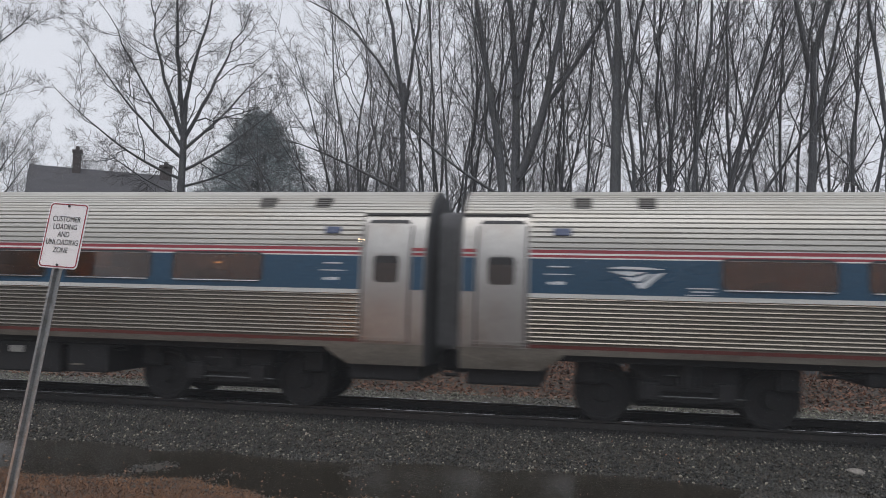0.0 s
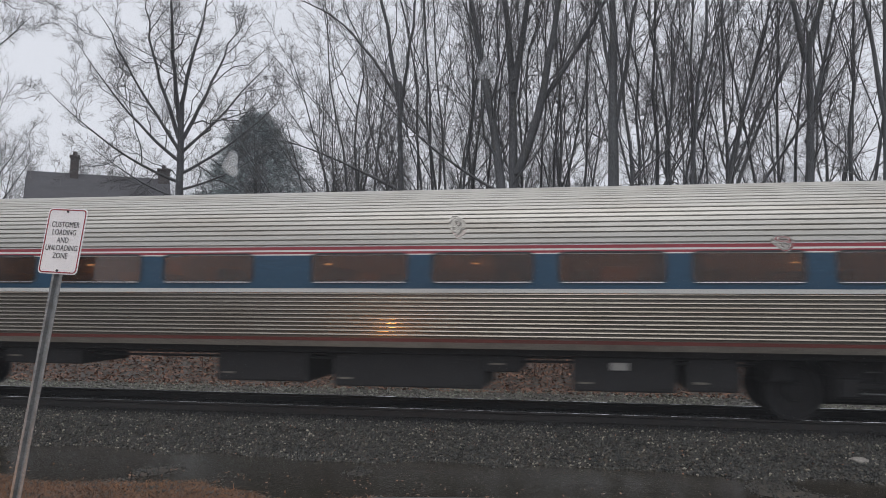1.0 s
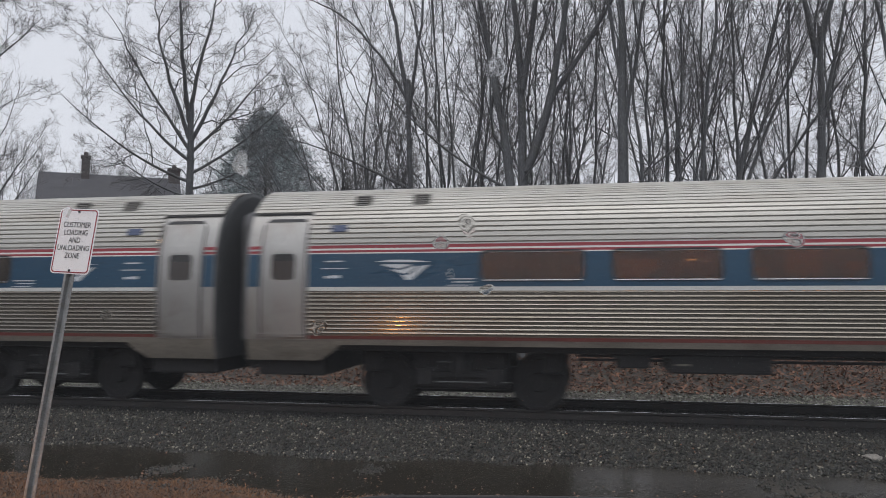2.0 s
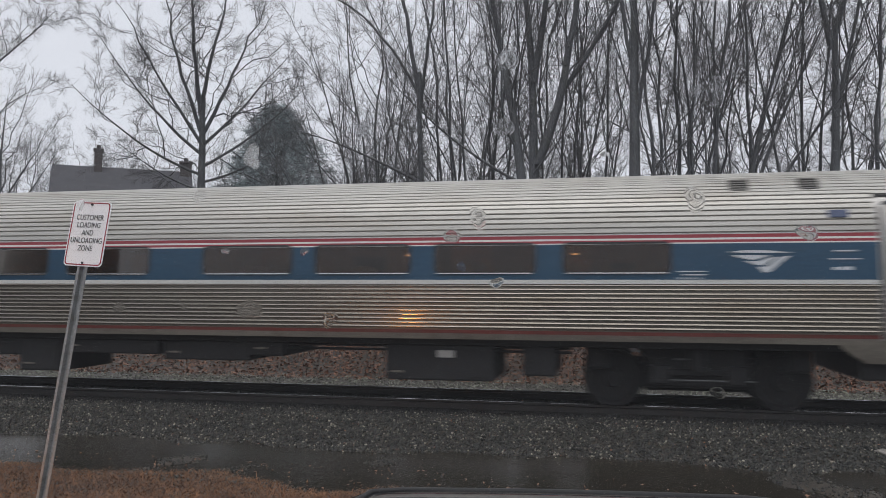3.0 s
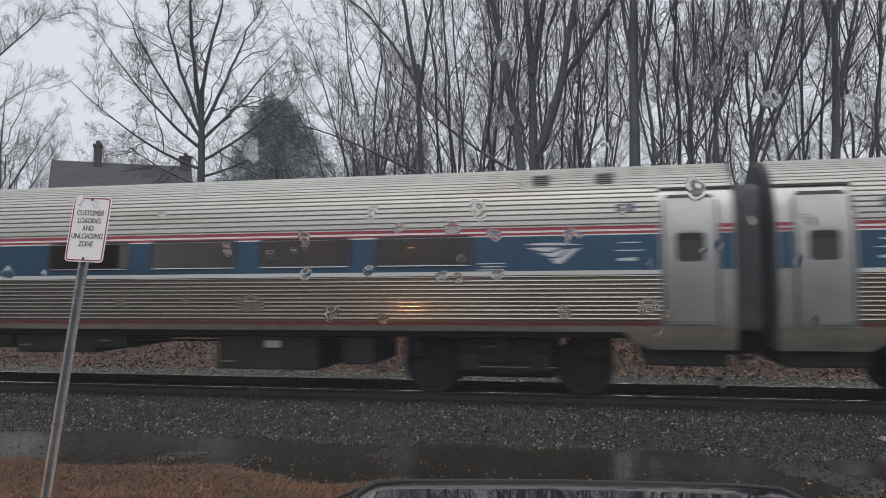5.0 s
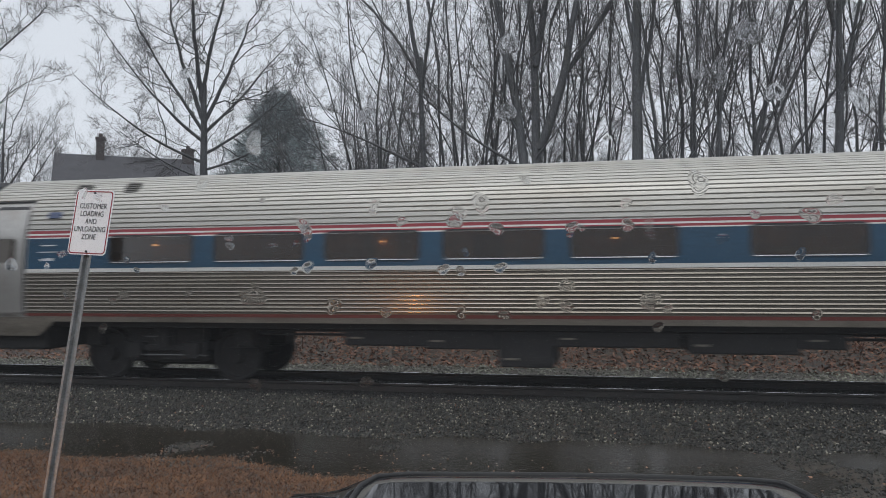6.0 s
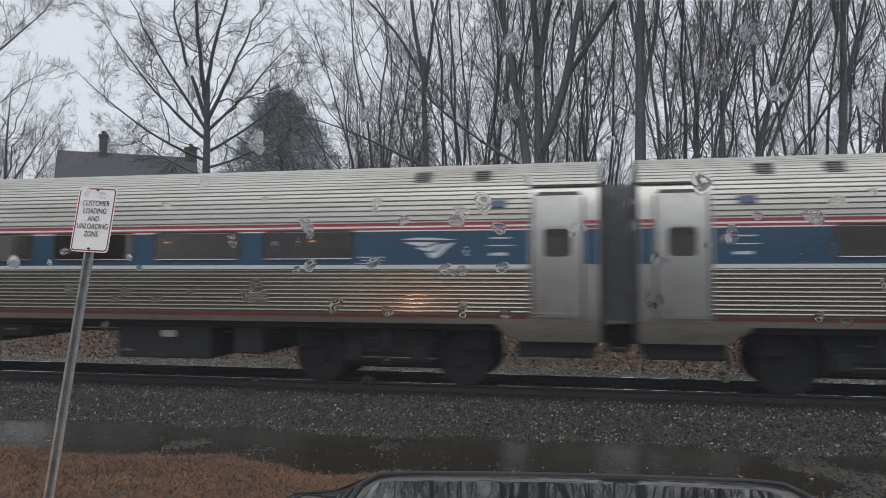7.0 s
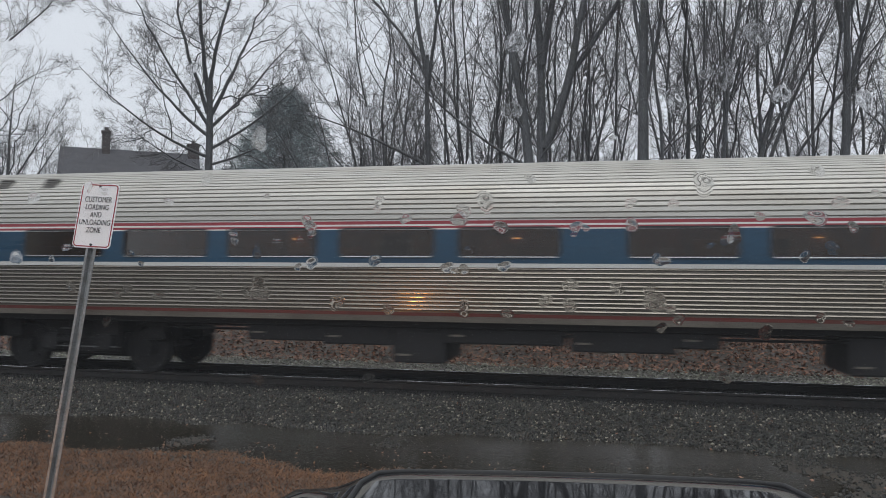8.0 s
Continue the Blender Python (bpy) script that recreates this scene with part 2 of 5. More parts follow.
xs = np.unique(np.concatenate([np.linspace(-900, -40, 12), np.linspace(-40, -16, 16), np.linspace(-16, 8, 160), np.linspace(8, 30, 16), np.linspace(30, 900, 12)]))
ys = np.unique(np.concatenate([np.linspace(-400, -14, 10), np.linspace(-14, -6, 20), np.linspace(-6, -1, 60), np.linspace(-1, 12, 50), np.linspace(12, 60, 20), np.linspace(60, 900, 10)]))
ground = new("ground", sheet("ground", xs, ys, ground_z, EARTH))
tagged(ground, "wet dark gravelly earth beside the railway", "ground", kind="structure")
puddle = new("puddle", sheet("puddle", np.linspace(-16, 9, 60), np.linspace(-5.2, -2.0, 12), lambda x, y: 0 * x - 0.425, WATER))
tagged(puddle, "long shallow rain puddle beside the ballast", "puddle", kind="structure")
road = new("road", sheet("road", np.linspace(-60, 40, 300), np.linspace(12.4, 17.5, 16), lambda x, y: ground_z(x, y) + 0.03, ROADM))
tagged(road, "wet pale grey road beyond the leafy bank", "road", kind="structure")


def scatter_solids(name, pts, sizes, mat, base_v, base_f, rng, squash=1.0):
    """Many small rough solids in one mesh."""
    n, k = len(pts), len(base_v)
    a = rng.normal(size=(n, 3, 3))
    q, _ = np.linalg.qr(a)
    v = base_v[None] * (1 + 0.28 * rng.normal(size=(n, k, 1)).clip(-1.5, 1.5)) * rng.uniform(0.65, 1.3, (n, 1, 3))
    v = np.einsum("nij,nkj->nki", q, v)
    v[:, :, 2] *= squash
    v = v * sizes[:, None, None] + pts[:, None]
    f = base_f[None] + (np.arange(n) * k)[:, None, None]
    return np_mesh(name, v.reshape(-1, 3), f.reshape(-1, base_f.shape[1]), mat)


PALESTONE = material("pale_grey_gravel", (0.17, 0.165, 0.155), 0.5, 0, 0.35, 0.7, 60, tint=(0.17, 0.175, 0.135), per_island=0.6)
OCT_V = np.array([(1, 0, 0), (-1, 0, 0), (0, 1, 0), (0, -1, 0), (0, 0, 1), (0, 0, -1), ], float)
OCT_F = np.array([(0, 2, 4), (2, 1, 4), (1, 3, 4), (3, 0, 4), (2, 0, 5), (1, 2, 5), (3, 1, 5), (0, 3, 5)])
rng = np.random.default_rng(5)


def stones(n, x0, x1, y0, y1, lo, hi, seed):
    r = np.random.default_rng(seed)
    x, y = r.uniform(x0, x1, n), r.uniform(y0, y1, n)
    s = r.uniform(lo, hi, n)
    z = ground_z(x, y)
    return np.stack([x, y, z + s * r.uniform(-0.1, 0.6, n)], 1), s


pa, sa = stones(46000, -14.5, 8.0, -2.45, -0.55, 0.013, 0.032, 1)
pb, sb = stones(24000, -14.5, 8.0, -0.85, 1.75, 0.014, 0.03, 2)
ps, ss = stones(3600, -14.5, 8.0, -2.5, -0.4, 0.012, 0.022, 6)
pc, sc = stones(14000, -20, 8.5, 1.7, 5.2, 0.018, 0.04, 3)
pd, sd = stones(16000, -14.5, 8.0, -4.8, -2.3, 0.010, 0.026, 4)
dry = pd[:, 2] > -0.432
pd, sd = pd[dry], sd[dry]
ballast = new("ballast", scatter_solids("ballast", np.concatenate([pa, pd]), np.concatenate([sa, sd]), STONE, OCT_V, OCT_F, rng))
tagged(ballast, "wet dark grey crushed stone track ballast", "ballast", kind="stuff")

greasy = new("greasy_ballast", scatter_solids("greasy_ballast", pb, sb, GREASY, OCT_V, OCT_F, rng))
tagged(greasy, "ballast blackened by brake dust and grease under the rails", "ballast", kind="stuff")
chips = new("pale_chips", scatter_solids("pale_chips", ps + np.array([0, 0, 0.012]), ss, SPECK, OCT_V, OCT_F, rng))
tagged(chips, "pale stone chips scattered in the ballast", "ballast", kind="stuff")
far_gravel = new("far_gravel", scatter_solids("far_gravel", pc, sc, PALESTONE, OCT_V, OCT_F, rng))
tagged(far_gravel, "pale grey gravel on the far side of the track", "gravel", kind="stuff")

# a pale broken rock at the ballast's edge
bm = bmesh.new()
bmesh.ops.create_icosphere(bm, subdivisions=3, radius=0.085)
for v in bm.verts:
    v.co = Vector((v.co.x * 1.5, v.co.y, v.co.z * 0.6)) * (1 + 0.35 * noise.noise(v.co * 9) + 0.18 * noise.noise(v.co * 23))
rock = part("pale_rock", bm, material("pale_rock", (0.22, 0.205, 0.185), 0.6, 0, 0.3, 12, 60))
rock.location = (3.67, -1.68, -0.27)
tagged(rock, "small pale broken rock on the ballast's edge", "rock")


# an added, unseen wall behind the camera that cuts low sky light on the train
back = new("wall_south", mesh_of("wall_south", [(x, y, z) for x in (-70, 60) for y in (-26.4, -26.0) for z in (-0.2, 5.6)],
                                 [(0, 1, 3, 2), (4, 6, 7, 5), (0, 4, 5, 1), (2, 3, 7, 6), (1, 5, 7, 3), (0, 2, 6, 4)],
                                 material("dull_brown_wall", (0.16, 0.145, 0.13), 0.8, 0, 0.2, 0.4, 8)))
tagged(back, "unseen plain wall added behind the camera to hold back low sky light", "wall", kind="structure")


# added out of view: keeps bright sky out of the left windows' reflections
side = new("wall_west", mesh_of("wall_west", [(x, y, z) for x in (-26.4, -26.0) for y in (-26.0, -14.5) for z in (-0.2, 7.5)],
                                [(0, 1, 3, 2), (4, 6, 7, 5), (0, 4, 5, 1), (2, 3, 7, 6), (1, 5, 7, 3), (0, 2, 6, 4)], back.data.materials[0]))
tagged(side, "unseen plain wall added to keep sky out of the left windows", "wall", kind="structure")

# added out of view: dims what the train's right part reflects
side_e = new("wall_east", mesh_of("wall_east", [(x, y, z) for x in (18.0, 18.4) for y in (-26.0, -14.5) for z in (-0.2, 6.5)],
                                  [(0, 1, 3, 2), (4, 6, 7, 5), (0, 4, 5, 1), (2, 3, 7, 6), (1, 5, 7, 3), (0, 2, 6, 4)], back.data.materials[0]))
tagged(side_e, "unseen plain wall added to dim the train's right part", "wall", kind="structure")


# ---- track ----
def profile_bar(name, prof, x0, x1, mat):
    """A straight bar of one cross-section (y, z)."""
    n = len(prof)
    v = [(x0, y, z) for y, z in prof] + [(x1, y, z) for y, z in prof]
    f = [(i, (i + 1) % n, n + (i + 1) % n, n + i) for i in range(n)] + [tuple(range(n)), tuple(range(2 * n - 1, n - 1, -1))]
    return mesh_of(name, v, f, mat)


head_me = profile_bar("rail_head", [(0.009, -0.05), (0.036, -0.035), (0.036, -0.006), (0.028, 0.0), (-0.028, 0.0), (-0.036, -0.006), (-0.036, -0.035), (-0.009, -0.05)], -45, 30, RAIL)
head_me.materials.append(RAILTOP)
head_me.polygons[3].material_index = 1
web_me = profile_bar("rail_web", [(0.014, -0.14), (0.009, -0.052), (-0.009, -0.052), (-0.014, -0.14)], -45, 30, RAIL)
foot_me = profile_bar("rail_foot", [(-0.07, -0.17), (0.07, -0.17), (0.07, -0.158), (0.014, -0.142), (-0.014, -0.142), (-0.07, -0.158)], -45, 30, RAIL)
for yy in (0.0, 1.505):
    r_ob = empty("rail", "wet steel rail with a polished head", "rail", "track rails", m=pose(0, yy, 0))
    piece("rail_head", head_me, r_ob, None, "polished bright running surface")
    piece("rail_web", web_me, r_ob)
    piece("rail_foot", foot_me, r_ob)
tb = box(-0.115, 0.115, -1.3, 1.3, -0.09, 0.09, 0.012)
tie = part("railway_sleeper", tb, TIE)
tagged(tie, "dark creosoted timber sleeper in the ballast", "sleeper", "track sleepers")
tie.location = (-20, 0.7525, -0.262)
for i in range(1, 56):
    copy_thing(tie, pose(-20 + i * 0.52 + 0.02 * math.sin(i * 7.1), 0.7525, -0.262 + 0.006 * math.sin(i * 3.3), 0, 0, 0.8 * math.sin(i * 2.7)))
tp = bmesh.new()
add_box(tp, -0.09, 0.09, -0.17, 0.17, -0.172, -0.155)
for sx in (-0.06, 0.06):
    for sy in (-0.1, 0.1):
        add_box(tp, sx - 0.012, sx + 0.012, sy - 0.012, sy + 0.012, -0.156, -0.135)
plate = part("tie_plate", tp, RAIL)
tagged(plate, "rusty steel tie plate with spikes", "tie plate", "tie plates")
plate.location = (-20, 0, 0)
for i in range(1, 56):
    copy_thing(plate, pose(-20 + i * 0.52 + 0.02 * math.sin(i * 7.1), 0, 0))


# ---- the train ----
PITCH = 26.01          # over couplers
HALF = 12.705          # half the body's length
FLUTE_END = 11.61      # where the fluted sides stop at the vestibules
PROFILE_Z = (0.80, 1.03, 1.25, 1.60, 2.05, 2.60, 2.90, 3.15, 3.35, 3.55, 3.70, 3.80, 3.85, 3.86)
PROFILE_Y = (1.50, 1.555, 1.59, 1.60, 1.60, 1.565, 1.50, 1.40, 1.26, 1.02, 0.75, 0.45, 0.20, 0.0)


def hw(z):
    """The body's half width at a height."""
    return float(np.interp(z, PROFILE_Z, PROFILE_Y))


def arc(z0, z1, step=0.02):
    """Points (y, z) and outward normals along the near side's curve."""
    zz = np.linspace(z0, z1, 400)
    yy = np.interp(zz, PROFILE_Z, PROFILE_Y)
    k = np.ones(15) / 15
    if z1 > 3.0:
        yy = np.convolve(np.pad(yy, 7, mode="edge"), k, "valid")
    s = np.concatenate([[0], np.cumsum(np.hypot(np.diff(yy), np.diff(zz)))])
    return s, yy, zz


UPPER = ((0.0, 0.0), (0.13, 0.0), (0.17, 0.9), (0.23, 1.0), (0.86, 1.0), (0.94, 0.7))
LOWER = ((0.0, 0.0), (0.48, 0.0), (0.53, 0.85), (0.60, 1.0), (0.74, 1.0), (0.87, 0.5))


def fluted(z0, z1, pitch, depth, shape=UPPER):
    """A corrugated curve: flat grooves, rounded ribs."""
    s, yy, zz = arc(z0, z1)
    n = max(1, round(s[-1] / pitch))
    p = s[-1] / n
    out = []
    for i in range(n):
        for u, d in shape:
            out.append(((i + u) * p, d * depth))
    out.append((s[-1], 0.0))
    pts = []
    for a, d in out:
        y, z = np.interp(a, s, yy), np.interp(a, s, zz)
        e = 0.01
        ty = np.interp(a + e, s, yy) - np.interp(a - e, s, yy)
        tz = np.interp(a + e, s, zz) - np.interp(a - e, s, zz)
        l = math.hypot(ty, tz) or 1
        pts.append((y + d * tz / l, z - d * ty / l))
    return pts


def extrude(name, pts, x0, x1, mat, side=-1, parent=None, label="", smooth=False):
    """A strip of the side, from a list of (half width, height)."""
    n = len(pts)
    v = [(x, side * y, z) for x in (x0, x1) for y, z in pts]
    f = [(i, n + i, n + i + 1, i + 1) if side < 0 else (i, i + 1, n + i + 1, n + i) for i in range(n - 1)]
    return piece(name, mesh_of(name, v, f, mat, smooth), parent, None, label)


def strip(z0, z1, out=0.0, steps=4):
    return [(hw(z) + out, z) for z in np.linspace(z0, z1, steps)]


def rounded_rect(w, h, r, n=4):
    pts = []
    for cx, cz, a0 in ((w / 2 - r, h / 2 - r, 0), (-w / 2 + r, h / 2 - r, 90), (-w / 2 + r, -h / 2 + r, 180), (w / 2 - r, -h / 2 + r, 270)):
        for i in range(n + 1):
            a = radians(a0 + 90 * i / n)
            pts.append((cx + r * math.cos(a), cz + r * math.sin(a)))
    return pts


def ring_mesh(name, outer, inner, depth, mat):
    """A flat frame with thickness, in the x-z plane, facing -y."""
    n = len(outer)
    v = [(x, 0, z) for x, z in outer] + [(x, 0, z) for x, z in inner] + [(x, depth, z) for x, z in outer] + [(x, depth, z) for x, z in inner]
    f = []
    for i in range(n):
        j = (i + 1) % n
        f += [(i, j, n + j, n + i), (i, 2 * n + i, 2 * n + j, j), (n + i, n + j, 3 * n + j, 3 * n + i)]
    return mesh_of(name, v, f, mat)


def plate_mesh(name, pts, depth, mat):
    n = len(pts)
    v = [(x, 0, z) for x, z in pts] + [(x, depth, z) for x, z in pts]
    f = [tuple(range(n - 1, -1, -1)), tuple(range(n, 2 * n))] + [(i, (i + 1) % n, n + (i + 1) % n, n + i) for i in range(n)]
    return mesh_of(name, v, f, mat)


WIN_W, WIN_H = 1.60, 0.44
WIN_Z = 2.385
# window starts, from the plain end's coupler face to the emblem end
WIN_AT = (3.11, 5.16, 7.18, 9.21, 11.25, 13.92, 15.98, 18.03, 20.09)
win_frame_mesh = ring_mesh("frame", rounded_rect(WIN_W + 0.06, WIN_H + 0.06, 0.09), rounded_rect(WIN_W, WIN_H, 0.07), 0.03, RUBBER)
win_pane_mesh = plate_mesh("pane", rounded_rect(WIN_W, WIN_H, 0.07), 0.006, PANE)
win_sill_mesh = bpy.data.meshes.new("sill")
bm = box(-WIN_W / 2 + 0.03, WIN_W / 2 - 0.03, -0.018, 0.01, -WIN_H / 2 - 0.03, -WIN_H / 2 - 0.012, 0.004)
bm.to_mesh(win_sill_mesh)
bm.free()
win_sill_mesh.materials.append(RAILTOP)
DOOR_W = 0.76
dw_frame = ring_mesh("door_window_frame", rounded_rect(0.50, 0.52, 0.10), rounded_rect(0.42, 0.44, 0.07), 0.02, STEEL_END)
dw_pane = plate_mesh("door_pane", rounded_rect(0.42, 0.44, 0.07), 0.006, DARKPANE)


def door_mesh():
    """A door leaf that follows the side's curve, with a hole for its window."""
    xs = (-DOOR_W / 2, -0.21, 0.21, DOOR_W / 2)
    zs = (1.24, 1.5, 1.85, 2.165, 2.605, 2.8, 3.0, 3.15)
    v, f = [], []
    for z in zs:
        for x in xs:
            v.append((x, -hw(z) - 0.012, z))
    for j in range(len(zs) - 1):
        for i in range(3):
            if not (i == 1 and j == 3):
                a = j * 4 + i
                f.append((a, a + 1, a + 5, a + 4))
    rim = [0, 1, 2, 3] + [4 * j + 3 for j in range(1, len(zs))] + [4 * (len(zs) - 1) + i for i in (2, 1, 0)] + [4 * j for j in range(len(zs) - 2, 0, -1)]
    n, k = len(v), len(rim)
    v += [v[i] for i in rim] + [(v[i][0], v[i][1] + 0.03, v[i][2]) for i in rim]
    for i in range(k):
        j = (i + 1) % k
        f.append((n + i, n + k + i, n + k + j, n + j))
    return mesh_of("door", v, f, STEEL_END, True)


door_me = door_mesh()


def seal_mesh():
    """A dark rubber strip round the door that follows the side's curve."""
    outer = [(-0.415, 1.19), (-0.415, 3.10), (-0.32, 3.215), (0.32, 3.215), (0.415, 3.10), (0.415, 1.19)]
    inner = [(-0.383, 1.19), (-0.383, 3.07), (-0.295, 3.16), (0.295, 3.16), (0.383, 3.07), (0.383, 1.19)]
    v, f = [], []
    for a, b, c, d in zip(outer, outer[1:], inner, inner[1:]):
        steps = 12 if abs(b[1] - a[1]) > 1 else 3
        for u in np.linspace(0, 1, steps):
            for p, q in ((a, b), (c, d)):
                x, z = p[0] + (q[0] - p[0]) * u, p[1] + (q[1] - p[1]) * u
                v.append((x, -hw(z) - 0.008, z))
    f = [(2 * i, 2 * i + 1, 2 * i + 3, 2 * i + 2) for i in range(len(v) // 2 - 1)]
    return mesh_of("door_seal", v, f, RUBBER)


seal_me = seal_mesh()
step_bm = bmesh.new()
for zz in (1.222, 1.268):
    add_box(step_bm, -0.40, 0.40, -hw(1.24) - 0.026, -hw(1.24) + 0.01, zz - 0.007, zz + 0.007)
step_me = bpy.data.meshes.new("threshold")
step_bm.to_mesh(step_me)
step_bm.free()
step_me.materials.append(STEEL_END)


def emblem_mesh():
    """Three pale swept blades under a thin bar."""
    v, f = [], []

    def blade(pts):
        n = len(v)
        v.extend((x, -0.004, z) for x, z in pts)
        v.extend((x, 0.004, z) for x, z in pts)
        k = len(pts)
        f.append(tuple(range(n + k - 1, n - 1, -1)))
        f.extend((n + i, n + (i + 1) % k, n + k + (i + 1) % k, n + k + i) for i in range(k))
    blade([(-0.46, 0.10), (-0.2, 0.13), (0.1, 0.125), (0.46, 0.09), (0.1, 0.085), (-0.2, 0.09)])
    blade([(-0.40, 0.05), (-0.1, 0.055), (0.15, 0.045), (-0.08, -0.02), (-0.25, 0.01)])
    blade([(-0.22, -0.03), (-0.03, -0.04), (0.2, 0.03), (0.24, 0.02), (0.06, -0.1), (-0.06, -0.09)])
    blade([(-0.03, -0.12), (0.1, -0.12), (0.28, 0.02), (0.44, 0.045), (0.3, -0.06), (0.14, -0.2), (0.06, -0.21)])
    return mesh_of("emblem", v, f, EMBLEM)


EMBLEM = material("pale_grey_decal", (0.62, 0.65, 0.68), 0.4, 0, 0.08, 2, 40)
emblem_me = emblem_mesh()


def bars_mesh(name, rows, mat):
    """Lettering too small to read, as plain bars: rows of (x, z, width, height)."""
    bm = bmesh.new()
    for x, z, w, h in rows:
        add_box(bm, x - w / 2, x + w / 2, -0.003, 0.003, z - h / 2, z + h / 2)
    me = bpy.data.meshes.new(name)
    bm.to_mesh(me)
    bm.free()
    me.materials.append(mat)
    return me


letters_a = bars_mesh("lettering", [(0, 0.14, 0.30, 0.022), (0.0, 0.02, 0.42, 0.016), (0.02, -0.13, 0.16, 0.075), (-0.12, -0.13, 0.09, 0.06)], EMBLEM)
letters_b = bars_mesh("lettering", [(0, 0.0, 0.42, 0.018), (0.03, -0.05, 0.34, 0.018), (-0.04, -0.1, 0.38, 0.012)], EMBLEM)


def vent_mesh():
    bm = bmesh.new()
    add_box(bm, -0.15, 0.15, -0.03, 0.12, -0.14, 0.14, 0.012)
    for i in range(5):
        add_box(bm, -0.125, 0.125, -0.045, -0.025, -0.115 + i * 0.05, -0.085 + i * 0.05)
    me = bpy.data.meshes.new("roof_vent")
    bm.to_mesh(me)
    bm.free()
    me.materials.append(VENTM)
    return me


VENTM = material("sooty_vent_louvres", (0.10, 0.095, 0.088), 0.6, 0.2, 0.3, 6, 50)
vent_me = vent_mesh()
LAMPM = material("blue_grey_marker_lens", (0.06, 0.08, 0.15), 0.25, 0, 0.2, 6, 50)
bm = box(-0.14, 0.14, -0.03, 0.02, -0.065, 0.065, 0.012)
lamp_me = bpy.data.meshes.new("marker_lens")
bm.to_mesh(lamp_me)
bm.free()
lamp_me.materials.append(LAMPM)

bm = bmesh.new()
for sy in (-0.7525, 0.7525):
    w = [(0.457, -0.067), (0.457, 0.04), (0.485, 0.045), (0.485, 0.07), (0.40, 0.07), (0.37, 0.02), (0.16, 0.035), (0.14, 0.09), (0.0, 0.09), (0.0, -0.09), (0.14, -0.09), (0.16, -0.02), (0.37, -0.015), (0.40, -0.067)]
    sgn = 1 if sy < 0 else -1
    N = 28
    rings = []
    for i in range(N):
        a = 2 * math.pi * i / N
        rings.append([bm.verts.new((r * math.cos(a), sy + sgn * d, r * math.sin(a))) for r, d in w])
    for i in range(N):
        for j in range(len(w)):
            q = [rings[i][j], rings[(i + 1) % N][j], rings[(i + 1) % N][(j + 1) % len(w)], rings[i][(j + 1) % len(w)]]
            bm.faces.new(q)
    add_tube(bm, (0, sy - sgn * 0.12, 0), (0, sy - sgn * 0.05, 0), 0.09, 10)
    for k in range(3):
        add_tube(bm, (0.26 * math.cos(2.1 * k), sy - sgn * 0.03, 0.26 * math.sin(2.1 * k)), (0.26 * math.cos(2.1 * k), sy + sgn * 0.02, 0.26 * math.sin(2.1 * k)), 0.05, 8)
add_tube(bm, (0, -0.7, 0), (0, 0.7, 0), 0.075, 12)
bmesh.ops.remove_doubles(bm, verts=bm.verts, dist=0.0005)
bmesh.ops.recalc_face_normals(bm, faces=bm.faces)
wheel_me = bpy.data.meshes.new("wheelset")
bm.to_mesh(wheel_me)
bm.free()
wheel_me.materials.append(WHEELM)

bm = bmesh.new()
for sy in (-0.56, 0.56):
    add_box(bm, -1.6, 1.6, sy - 0.09, sy + 0.09, 0.50, 0.70, 0.03)
    add_box(bm, -0.5, 0.5, sy - 0.11, sy + 0.11, 0.36, 0.60, 0.03)
add_box(bm, -0.25, 0.25, -0.95, 0.95, 0.56, 0.80, 0.03)
for sy in (-1.02, 1.02):
    add_tube(bm, (0, sy, 0.62), (0, sy, 1.0), 0.17, 12)
    add_box(bm, -0.55, 0.55, sy - 0.05, sy + 0.05, 0.54, 0.64, 0.015)
    add_tube(bm, (-0.5, sy, 0.62), (-0.95, sy * 0.9, 1.0), 0.035, 8)
    add_box(bm, 0.42, 0.72, sy - 0.12, sy + 0.06, 0.40, 0.70, 0.03)
    add_box(bm, -0.72, -0.42, sy - 0.12, sy + 0.06, 0.40, 0.70, 0.03)
add_box(bm, -0.80, 0.80, -0.42, 0.42, 0.22, 0.94, 0.04)
for sy in (-0.93, 0.93):    # equaliser and spring plank between the wheels
    add_box(bm, -0.80, 0.80, sy - 0.05, sy + 0.05, 0.33, 0.98, 0.05)
    add_box(bm, -1.72, -1.35, sy - 0.04, sy + 0.04, 0.60, 0.98, 0.05)
    add_box(bm, 1.35, 1.72, sy - 0.04, sy + 0.04, 0.60, 0.98, 0.05)
for sy in (-0.5, 0.5):
    add_box(bm, -1.75, -1.2, sy - 0.1, sy + 0.1, 0.55, 0.95, 0.03)
    add_box(bm, 1.2, 1.75, sy - 0.1, sy + 0.1, 0.55, 0.95, 0.03)
truck_me = bpy.data.meshes.new("truck_frame")
bm.to_mesh(truck_me)
bm.free()
truck_me.materials.append(UNDER)

CURTAIN = material("ochre_saloon_curtain", (0.42, 0.22, 0.09), 0.8, 0, 0.3, 3, 40)
SHADEM = material("dark_saloon_panel", (0.09, 0.07, 0.06), 0.7, 0, 0.3, 3, 40)
BRAKE = material("dull_wet_rod_steel", (0.16, 0.16, 0.16), 0.35, 0.8, 0.3, 3, 40)
PALEBOX = material("dusty_pale_grey_paint", (0.42, 0.41, 0.39), 0.6, 0, 0.2, 4, 40)
